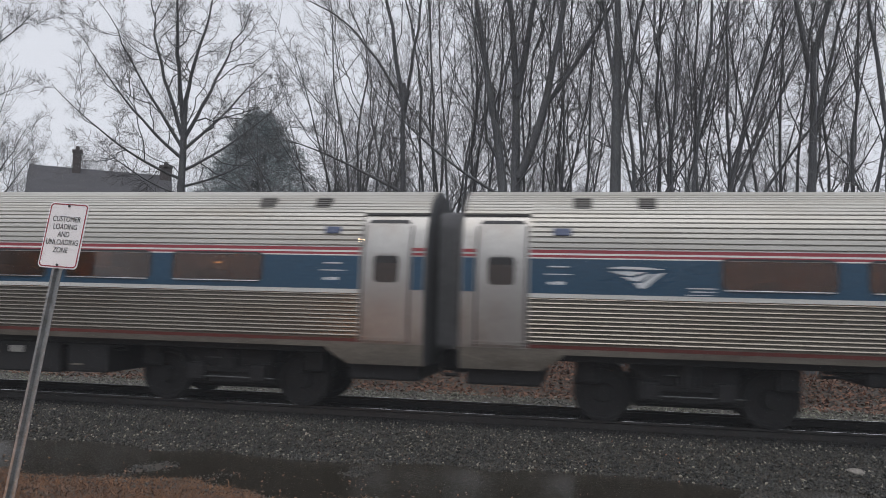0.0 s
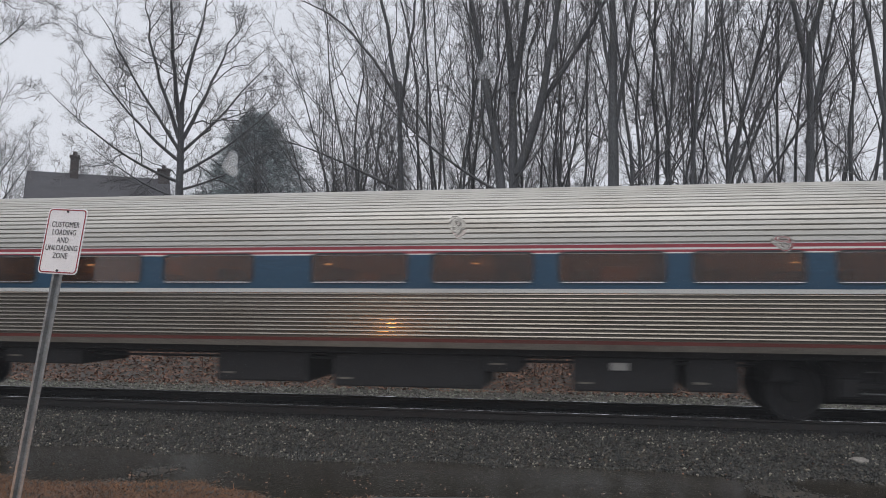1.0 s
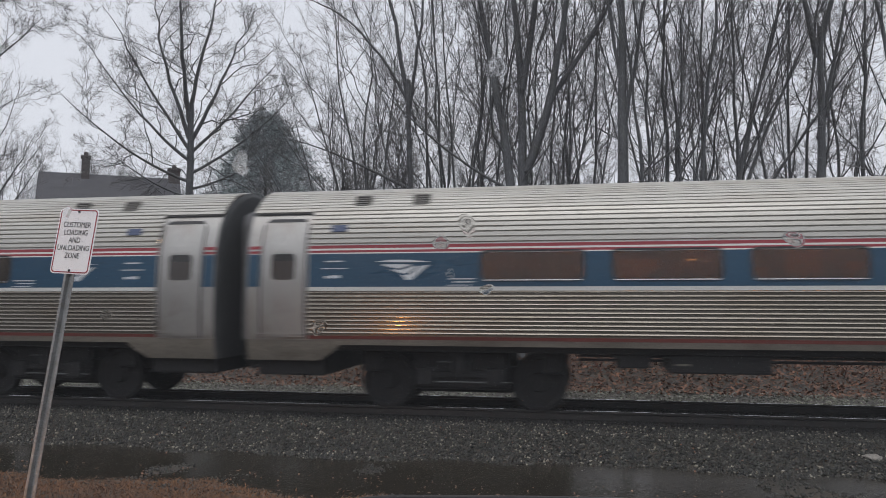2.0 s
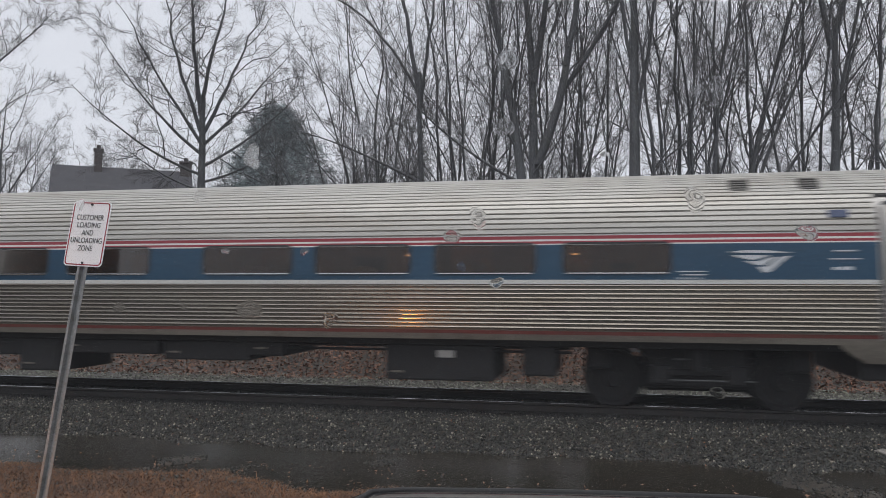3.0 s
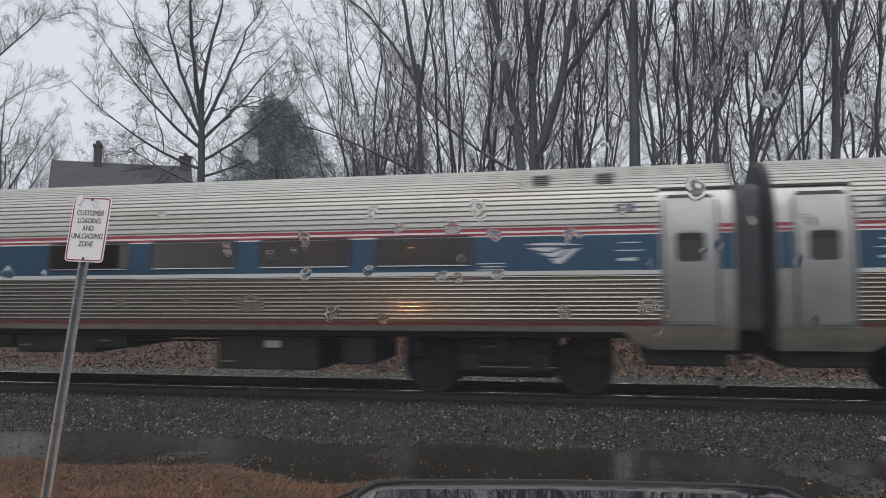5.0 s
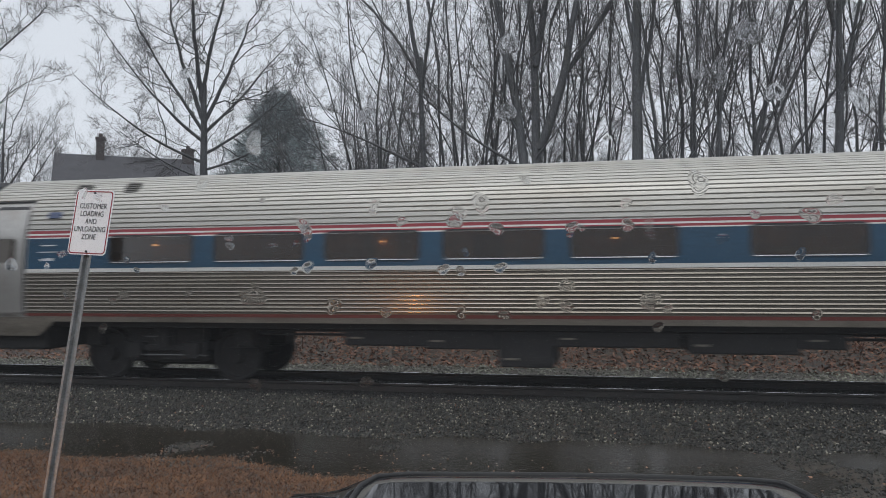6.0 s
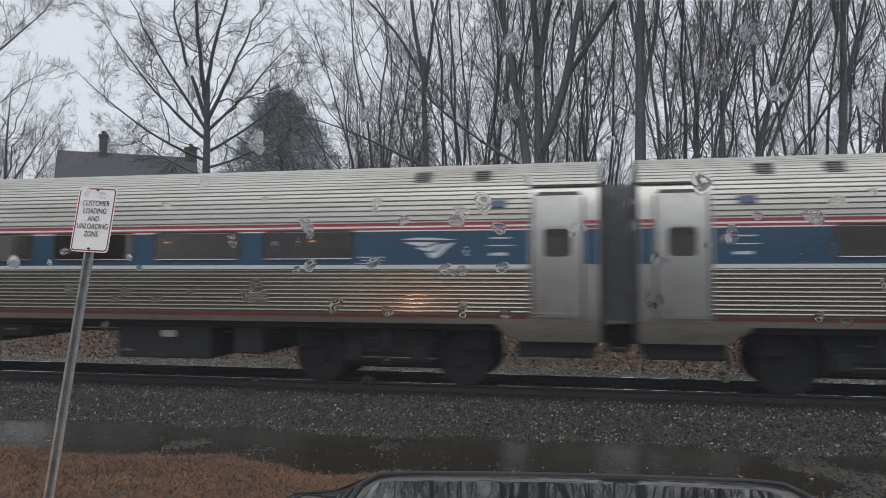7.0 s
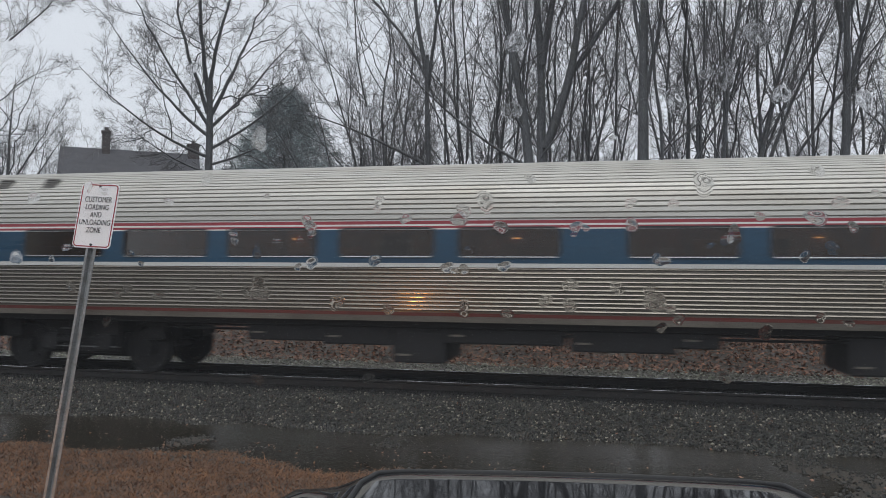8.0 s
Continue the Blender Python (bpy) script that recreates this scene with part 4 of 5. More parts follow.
def leader_tree(seed, place, leaders, limbs=11, clear=0.3, spread=(18, 44), ratio=0.34, density=(7, 7, 4), up=0.45, wig=0.16, sway=0.012, twig=0.0036, thick=0.008,
                turn=0, depth=0.1, label="", tip=0.012):
    """A leafless tree of chosen leaders: each starts at (x, z), runs by (dx, dz), bends by (bx, bz) and has a radius."""
    rng = np.random.default_rng(seed)
    n = 12
    s = np.linspace(0, 1, n)
    k = len(leaders)
    P, R = np.zeros((k, n, 3)), np.zeros((k, n))
    for i, (x0, z0, dx, dz, bx, bz, r) in enumerate(leaders):
        main = z0 == 0 and r >= 0.1     # a main trunk stays close to its line, so that its limbs meet it
        wob = np.cumsum(rng.normal(size=(n, 2)) * (0.003 if main else sway), axis=0) * dz * s[:, None]
        P[i, :, 0] = x0 + dx * s + bx * s ** 2 + wob[:, 0]
        P[i, :, 1] = (0 if main else rng.uniform(-1, 1) * depth * dz * s) + wob[:, 1]
        P[i, :, 2] = z0 + dz * s + bz * s ** 2
        R[i] = r * (1 - 0.5 * s) if main and dz < 10 else r * (1 - s) ** 0.95 + tip
        if z0 == 0:
            R[i, 0] *= 1.35
    limbs_p, limbs_r = sprout(rng, P, R, limbs, clear, spread, ratio, 8, 0.6, up, wig, 0.006, thick=thick)
    br_p, br_r = sprout(rng, limbs_p, limbs_r, density[0], 0.18, (22, 52), 0.46, 6, 0.65, up * 0.6, wig * 1.2, 0.004, thick=thick)
    tw_p, tw_r = sprout(rng, br_p, br_r, density[1], 0.12, (25, 62), 0.45, 4, 0.7, up * 0.4, 0.28, twig * 0.8)
    fi_p, fi_r = sprout(rng, tw_p, tw_r, density[2], 0.2, (28, 70), 0.5, 3, 0.8, up * 0.3, 0.28, twig * 0.6, 0.15)
    tw_r, fi_r = np.maximum(tw_r, twig), np.maximum(fi_r, twig * 0.75)
    x, y = place
    ob = empty("bare_tree", label or "leafless deciduous tree with grey wet bark", "tree", "bare trees behind the track", m=pose(x, y, float(ground_z(x, y)) - 0.1, 0, 0, turn))
    piece("trunk", tube_mesh("trunk", [(P, R, 9), (limbs_p, limbs_r, 5)], BARK), ob)
    piece("crown", tube_mesh("crown", [(br_p, br_r, 3), (tw_p, tw_r, 3), (fi_p, fi_r, 3)], TWIG), ob, None, "fine bare branches and twigs")
    return ob


# the lone oak-like tree beside the house, and two whose crowns reach in beside it
leader_tree(11, spot(-29.3, 31), (
    (0, 0, -0.1, 8.9, 0.0, 0, 0.21), (-0.05, 8.2, -0.4, 6.6, 0.2, 0, 0.085), (-0.1, 8.3, 1.1, 6.2, 0.2, 0, 0.08), (-0.05, 7.6, -1.9, 6.0, 0.2, 0.4, 0.08), (0, 7.4, 2.6, 5.2, -0.1, 0.5, 0.075),
    (0, 5.9, -4.9, 1.7, 0.3, 1.4, 0.055), (0, 6.7, -4.4, 3.4, 0.3, 1.0, 0.06), (0, 7.1, -3.2, 4.8, 0.4, 0.7, 0.065), (0, 7.0, 3.8, 4.0, -0.2, 0.6, 0.06), (0, 6.2, 4.3, 2.4, -0.2, 1.0, 0.055), (0, 5.6, 3.4, 1.0, 0.0, 0.9, 0.045), (0, 5.3, -3.0, 0.8, 0.0, 0.9, 0.04)),
    limbs=8, clear=0.12, spread=(34, 66), ratio=0.44, density=(6, 6, 3), up=0.12, wig=0.34, sway=0.02, twig=0.005, thick=0.008, turn=29.3, depth=0.3, tip=0.008, label="lone spreading leafless oak with rising limbs beside a house")
leader_tree(12, spot(-46.0, 27), (
    (0, 0, 0.2, 16, 0.2, 0, 0.2), (0, 11.0, 4.2, 2.0, 0.2, -1.0, 0.04), (0, 7.4, 3.2, 3.2, 0.2, 0.8, 0.05), (0, 8.2, 2.4, 5.0, 0.2, 0.5, 0.05), (0, 8, -2.5, 5, 0, 0.5, 0.06), (0, 9, 1.0, 6, 0.3, 0, 0.05)),
    limbs=8, clear=0.25, spread=(28, 54), ratio=0.3, density=(6, 6, 4), up=0.2, wig=0.24, twig=0.0038, thick=0.0075, turn=46, depth=0.3, tip=0.008)
leader_tree(13, spot(-42.0, 40), (
    (0, 0, 0, 10.2, 0, 0, 0.13), (0, 4.0, 2.6, 3.2, 0, 0.6, 0.05), (0, 4.6, 1.6, 4.2, 0.3, 0, 0.05), (0, 4.2, -2.4, 3.4, 0, 0.5, 0.05), (0, 5.0, -1.2, 4.2, 0, 0, 0.05)),
    limbs=7, clear=0.14, spread=(32, 62), ratio=0.45, density=(6, 5, 3), up=0.2, wig=0.24, twig=0.0045, thick=0.008, turn=42, depth=0.3, tip=0.008)
# the wood's front row, standing on the leafy bank
TALL = "tall leafless tree with dark rising trunks"
MANY = "many-stemmed leafless tree with thin fanning trunks"
FRONT = (
    ((-2.1, 9.0), 21, TALL, ((0.1, 0, 0.15, 15, -2.5, 0, 0.19), (0.22, 0, -0.05, 9.0, 0, 0, 0.19), (0.2, 8.0, -0.75, 6.8, -0.2, 0, 0.1), (0.2, 7.8, 1.1, 7.0, 0, 0, 0.1),
                             (0.3, 5.4, 3.9, 9.0, -2.4, 0, 0.13), (0.95, 7.4, 4.2, 6.2, -0.5, 0, 0.064), (-0.2, 4.9, -4.4, 2.4, 0.3, 1.0, 0.036))),
    ((-5.3, 9.3), 22, TALL, ((0, 0, -0.1, 8.3, 0, 0, 0.125), (-0.1, 7.8, -1.1, 6.2, -0.2, 0, 0.064), (-0.1, 7.7, -3.4, 6.2, 0.0, -2.8, 0.038), (-0.1, 6.9, 0.9, 6.6, 0.3, 0, 0.048), (0.7, 4.6, -4.6, 2.6, 0.2, -0.6, 0.055))),
    ((-6.9, 9.7), 23, MANY, ((0, 0, -1.7, 9.5, -0.6, 0, 0.042), (0.15, 0, -0.8, 11.5, -0.4, 0, 0.047), (0.3, 0, -0.1, 12, 0, 0, 0.047), (-0.3, 0, -2.8, 7, -0.8, 0.3, 0.035), (0.45, 0, 0.8, 11, 0.2, 0, 0.04))),
    ((-4.1, 10.2), 24, MANY, ((-0.3, 0, -1.3, 13, -0.4, 0, 0.0451), (-0.15, 0, -0.6, 14, -0.2, 0, 0.0394), (0, 0, -0.1, 14, 0, 0, 0.0394), (0.15, 0, 0.5, 13, 0.2, 0, 0.0394), (0.3, 0, 1.1, 13, 0.1, 0, 0.0451), (0.5, 0, 0.3, 12, 0.3, 0, 0.041))),
    ((-2.9, 10.6), 35, MANY, ((-0.2, 0, -0.7, 14, 0.1, 0, 0.041), (0, 0, 0.0, 14, 0.2, 0, 0.041), (0.25, 0, 0.5, 14, 0.1, 0, 0.041), (0.45, 0, 1.0, 13, 0.3, 0, 0.0369))),
    ((-1.4, 10.9), 36, MANY, ((-0.2, 0, -0.4, 14, -0.1, 0, 0.041), (0, 0, 0.3, 14, 0, 0, 0.041), (0.25, 0, 0.9, 13, 0.2, 0, 0.0369))),
    ((-7.7, 10.4), 37, MANY, ((0, 0, -1.2, 7.5, -0.5, 0, 0.037), (0.2, 0, -0.3, 8.0, -0.3, 0, 0.037), (0.4, 0, 0.7, 8, 0.2, 0, 0.037), (-0.2, 0, -2.0, 6.0, -0.5, 0, 0.03), (0.5, 0, 1.6, 7, 0.3, 0, 0.03))),
    ((-0.7, 10.4), 25, MANY, ((-0.2, 0, -0.3, 13, 0.2, 0, 0.0394), (0, 0, 0.2, 14, -0.2, 0, 0.0394), (0.2, 0, 0.7, 13, 0.2, 0, 0.0451))),
    ((0.93, 8.6), 26, TALL, ((0, 0, -0.2, 16, 0.1, 0, 0.2), (0, 6.2, 0.9, 7.5, 0.2, 0, 0.056), (0, 7.6, -1.1, 6.5, 0, 0, 0.048))),
    ((1.95, 9.2), 27, MANY, ((0, 0, 0.1, 14, 0.1, 0, 0.0689), (-0.25, 0, -1.0, 13, -0.7, 0, 0.0525), (-0.1, 0, -0.5, 13, -0.1, 0, 0.0558), (0.2, 0, 0.5, 13, 0.3, 0, 0.0525), (0.3, 0, 1.0, 12, 0.8, 0, 0.0459))),
    ((3.1, 9.0), 28, MANY, ((-0.05, 0, -0.2, 14, 0.3, 0, 0.0722), (-0.35, 0, -0.9, 13, 0, 0, 0.0558), (0.1, 0, 0.3, 14, 0.4, 0, 0.0656), (0.3, 0, 0.4, 13, 1.6, 0, 0.059))),
    ((3.95, 9.2), 29, MANY, ((0, 0, 0.1, 13, 0.3, 0, 0.0656), (0.05, 3.4, 2.6, 4.6, 0.8, 1.0, 0.0492), (0.05, 4.0, 1.9, 6.5, 0.6, 0.5, 0.0492), (0, 4.4, 1.2, 8, 0.8, 0, 0.0492))),
    ((5.5, 9.4), 30, MANY, ((0, 0, 0.1, 13, -0.2, 0, 0.0558), (-0.15, 0, -0.7, 12, -0.4, 0, 0.0459), (0.15, 0, 0.4, 13, 0.2, 0, 0.0492), (0.25, 0, 0.8, 12, 0.6, 0, 0.0394))),
    ((6.0, 8.8), 31, TALL, ((0, 0, -0.02, 9.0, 0, 0, 0.15), (0, 8.3, -1.1, 6.2, 0, 0, 0.072), (0, 8.2, 1.7, 6.2, -0.3, 0, 0.072), (0, 6.0, 1.5, 6.6, 0.2, 0.3, 0.056))),
    ((7.05, 9.2), 32, MANY, ((0, 0, 0.5, 14, 0.4, 0, 0.0656), (-0.1, 0, -0.5, 13, 0, 0, 0.0459), (0.1, 0, 1.0, 13, 0.6, 0, 0.0525))),
    ((7.9, 8.7), 33, TALL, ((0, 0, 0.1, 15, 0, 0, 0.15), (0, 6.6, -1.2, 6.5, 0, 0, 0.056))),
    ((9.6, 9.6), 34, TALL, ((0, 0, 0.2, 15, 0, 0, 0.15), (0, 6, 1.6, 7.5, 0.4, 0, 0.064), (0, 6.6, 1.2, 6.5, 0, 0, 0.056))),
)
for at_, sd_, words, leads in FRONT:
    if at_[0] > 5 or at_[0] < -3.5:
        leader_tree(sd_, at_, leads, limbs=6, density=(5, 5, 4), clear=0.28, spread=(18, 44), ratio=0.34, thick=0.006, label=words)
    elif words == TALL:
        leader_tree(sd_, at_, leads, limbs=9, density=(6, 5, 4), clear=0.26, spread=(20, 46), ratio=0.32, thick=0.0068, label=words)
    else:
        leader_tree(sd_, at_, leads, limbs=8, density=(6, 5, 4), clear=0.28, spread=(14, 38), ratio=0.32, thick=0.0062, label=words)
# many-stemmed trees behind them
MULTI = ((6.0, 32.5, 14, 0.085, 5, 42), (-10.5, 33.0, 14, 0.075, 5, 44), (-1.0, 34.0, 15, 0.08, 4, 45), (-16.0, 33.0, 10, 0.065, 5, 46), (14.0, 34.0, 14, 0.08, 4, 50))
for az, reach, h, r, st, sd_ in MULTI:
    bare_tree(sd_, h, r, (0, 0), 9, 0.32, (18, 45), 0.28, (6, 6, 3), 0.5, stems=st, fan=0.28, twig=0.004, thick=0.0085, place=spot(az, reach), label=MANY)
# brush and saplings
saplings = [bare_tree(60 + k, 7 + k, 0.05, (0, 0), 9, 0.2, (25, 60), 0.4, (5, 5, 3), 0.5, thick=0.007, stems=3, fan=0.25, place=spot(-18 + 7 * k, 33), label="thin leafless saplings and brush") for k in range(3)]
for k in range(18):
    az = -19 + 2.2 * k + 1.2 * math.sin(k * 5.3)
    x, y = spot(az, 33 + 7 * abs(math.sin(k * 2.1)))
    copy_thing(saplings[k % 3], pose(x, y, -0.2, 0, 0, 50 * k))
for k in range(12):
    x, y = spot(-46 + 2.6 * k, 56 + 4 * math.sin(k * 3.1))
    far_ob = copy_thing(saplings[k % 3], pose(x, y, 0, 0, 0, 70 * k))
    far_ob.scale = (1.25, 1.25, 1.25)


def pine(seed, height, width, place):
    """A conifer: whorls of drooping boughs clad in short needle sprays."""
    rng = np.random.default_rng(seed)
    x, y = place
    ob = empty("pine_tree", "dense pine among bare trees, coloured pale for haze", "tree", m=pose(x, y, float(ground_z(x, y))))
    s = np.linspace(0, 1, 8)
    P = np.stack([0 * s, 0 * s, height * s], 1)[None]
    piece("trunk", tube_mesh("trunk", [(P, (0.2 * (1 - s) + 0.02)[None], 8)], BARK), ob)
    n = 900
    u = rng.random(n) ** 0.8
    z = height * (0.12 + 0.87 * u)
    a = rng.uniform(0, 2 * np.pi, n)
    L = width * (1 - u) ** 0.78 * rng.uniform(0.7, 1.1, n) * (1 + 0.12 * np.sin(3 * a + 9 * u)) + 0.35
    t = np.linspace(0, 1, 4)
    B = np.stack([np.cos(a)[:, None] * L[:, None] * t, np.sin(a)[:, None] * L[:, None] * t, z[:, None] + L[:, None] * (0.4 * t - 0.22 * t ** 2)], -1)
    piece("bough", tube_mesh("bough", [(B, np.full((n, 4), 0.012), 3)], TWIG), ob)
    k = 55
    uu = 0.2 + 0.85 * np.sqrt(rng.random((n, k)))
    c = np.stack([np.cos(a)[:, None] * L[:, None] * uu, np.sin(a)[:, None] * L[:, None] * uu, z[:, None] + L[:, None] * (0.4 * uu - 0.22 * uu ** 2)], -1).reshape(-1, 3)
    c += rng.normal(size=c.shape) * np.array([0.17, 0.17, 0.14])
    d = rng.normal(size=c.shape) + np.array([0, 0, 0.5])
    d /= np.linalg.norm(d, axis=1, keepdims=True)
    e = np.cross(d, rng.normal(size=c.shape))
    e /= np.linalg.norm(e, axis=1, keepdims=True)
    h = rng.uniform(0.12, 0.28, (len(c), 1))
    v = np.stack([c - e * 0.02, c + e * 0.02, c + d * h], 1).reshape(-1, 3)
    f = np.arange(len(v)).reshape(-1, 3)
    piece("needles", np_mesh("needles", v, f, NEEDLE), ob, None, "needle sprays with haze in their pale blue-grey")
    return ob


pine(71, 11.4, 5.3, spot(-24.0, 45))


# ---- the far bank: leaves and brush ----
def leaf_litter(name, n, x0, x1, y0, y1, size, mat, seed, label, lift=0.05, floor=-9.0):
    r = np.random.default_rng(seed)
    x, y = r.uniform(x0, x1, n), r.uniform(y0, y1, n)
    c = np.stack([x, y, np.maximum(ground_z(x, y), floor) + r.uniform(0.004, lift, n)], 1)
    d = r.normal(size=(n, 3)) * np.array([1, 1, 0.35])
    d /= np.linalg.norm(d, axis=1, keepdims=True)
    e = np.cross(d, r.normal(size=(n, 3)) * 0.35 + np.array([0, 0, 1.0]))
    e /= np.linalg.norm(e, axis=1, keepdims=True)
    up_ = np.cross(d, e)
    s = r.uniform(0.6, 1.3, (n, 1)) * size
    v = np.stack([c - d * s, c + e * s * 0.55 + up_ * s * 0.2, c + d * s, c - e * s * 0.55 + up_ * s * 0.2], 1).reshape(-1, 3)
    i = np.arange(n)[:, None] * 4
    f = np.concatenate([i + [0, 1, 2], i + [0, 2, 3]], 0)
    ob = new(name, np_mesh(name, v, f, mat))
    return tagged(ob, label, "leaves", kind="stuff")


leaf_litter("leaf_litter", 42000, -26, 9, 4.8, 11.0, 0.054, LEAF, 81, "wet russet fallen leaves on the far bank")
DARKLEAF = material("sodden_brown_leaves", (0.16, 0.085, 0.05), 0.45, 0, 0.4, 3, 60, per_island=0.7)
leaf_litter("fallen_leaves", 1100, -14, 7, -6.4, -3.3, 0.024, DARKLEAF, 82, "scattered wet brown leaves in and beside the puddle", 0.012, -0.424)

leaf_litter("shore_leaves", 1900, -11, 4, -6.9, -4.7, 0.026, LEAF, 84, "orange-brown leaves washed up along the puddle's edge", 0.02, -0.424)
leaf_litter("ballast_leaves", 700, -14, 7, -2.5, -0.7, 0.02, LEAF, 83, "brown leaf scraps caught in the ballast", 0.05)


def brush(seed, x0, x1, y0, y1, n, h):
    rng = np.random.default_rng(seed)
    x, y = rng.uniform(x0, x1, n), rng.uniform(y0, y1, n)
    b = np.stack([x, y, ground_z(x, y)], 1)
    d = rng.normal(size=(n, 3)) * np.array([0.35, 0.35, 0.1]) + np.array([0, 0, 1.0])
    L = rng.uniform(0.4, 1.1, (n, 1)) * h
    s = np.linspace(0, 1, 4)
    P = b[:, None] + d[:, None] * (L * s)[..., None]
    P += np.cumsum(rng.normal(size=P.shape) * 0.03, axis=1)
    R = np.broadcast_to(0.008 * (1 - s) + 0.003, (n, 4)).copy()
    P2, R2 = sprout(rng, P, R, 4, 0.3, (25, 55), 0.5, 3, 0.8, 0.3, 0.2, 0.0025, 0.1)
    ob = new("dry_brush", tube_mesh("dry_brush", [(P, R, 3), (P2, R2, 3)], BRUSHM))
    return tagged(ob, "tangled reddish dry brush beside the track", "brush", kind="stuff")


BRUSHM = material("reddish_dry_stems", (0.14, 0.07, 0.05), 0.8, 0, 0.3, 2, 20, per_island=0.4)
brush(91, -26, 9, 6.5, 9.5, 600, 0.6)


# ---- verge: dead grass ----
def grass(n, x0, x1, y0, y1, seed):
    r = np.random.default_rng(seed)
    x, y = r.uniform(x0, x1, n), r.uniform(y0, y1, n)
    z = ground_z(x, y)
    keep = z > -0.435 + r.uniform(0, 0.05, n)
    x, y, z = x[keep], y[keep], z[keep]
    n = len(x)
    b = np.stack([x, y, z - 0.01], 1)
    a = r.uniform(0, 2 * np.pi, n)
    e = np.stack([np.cos(a), np.sin(a), 0 * a], 1) * 0.005
    L = r.uniform(0.03, 0.12, (n, 1))
    d = r.normal(size=(n, 3)) * np.array([0.8, 0.8, 0.1]) + np.array([0, 0, 0.7])
    m1, tip = b + d * L * 0.5, b + d * L + np.array([0, 0, -0.3]) * L
    v = np.stack([b - e, b + e, m1 + e * 0.7, m1 - e * 0.7, tip], 1).reshape(-1, 3)
    i = np.arange(n)[:, None] * 5
    f = np.concatenate([i + [0, 1, 2], i + [0, 2, 3], i + [3, 2, 4]], 0)
    ob = new("dead_grass", np_mesh("dead_grass", v, f, GRASS))
    return tagged(ob, "matted dead brown grass on the verge", "grass", kind="stuff")


grass(95000, -9.5, 2.0, -6.9, -3.8, 95)


# ---- house behind the trees ----
def house():
    hx, hy = spot(-34.4, 50)
    ob = empty("house", "grey house with a dark shingled roof and brick chimneys", "house", m=pose(hx, hy, 0, 0, 0, 34.4))
    w, d, e, rdg = 3.6, 2.6, 6.0, 9.15
    part("wall", box(-w, w, -d, d, 0, e), SIDING, ob)
    bm = bmesh.new()
    v = [bm.verts.new(p) for p in ((-w - 0.3, -d - 0.3, e - 0.1), (w + 0.3, -d - 0.3, e - 0.1), (w + 0.3, 0, rdg), (-w - 0.3, 0, rdg), (-w - 0.3, d + 0.3, e - 0.1), (w + 0.3, d + 0.3, e - 0.1))]
    for q in ((0, 1, 2, 3), (3, 2, 5, 4), (0, 3, 4), (1, 5, 2), (0, 4, 5, 1)):
        bm.faces.new([v[i] for i in q])
    part("roof", bm, ROOFING, ob, "dark grey shingled gable roof")
    for cx, top, ww in ((-1.42, 10.2, 0.22), (3.55, 9.75, 0.33)):
        bm = bmesh.new()
        add_box(bm, cx - ww, cx + ww, -0.3, 0.3, 8.2, top - 0.12)
        add_box(bm, cx - ww - 0.06, cx + ww + 0.06, -0.36, 0.36, top - 0.12, top)
        add_tube(bm, (cx, 0, top), (cx, 0, top + 0.25), 0.12, 8)
        part("chimney", bm, BRICKM, ob, "dark brick chimney with a clay pot")
    for cx in (-2.2, 0, 2.2):
        wb = bmesh.new()
        add_box(wb, cx - 0.55, cx + 0.55, -d - 0.06, -d - 0.002, 3.9, 5.5, 0.02)
        wo_ = part("window", wb, WHITE, ob, "white framed sash window")
        part("pane", box(cx - 0.47, cx + 0.47, -d - 0.075, -d - 0.062, 3.98, 5.42), RUBBER, wo_)


house()


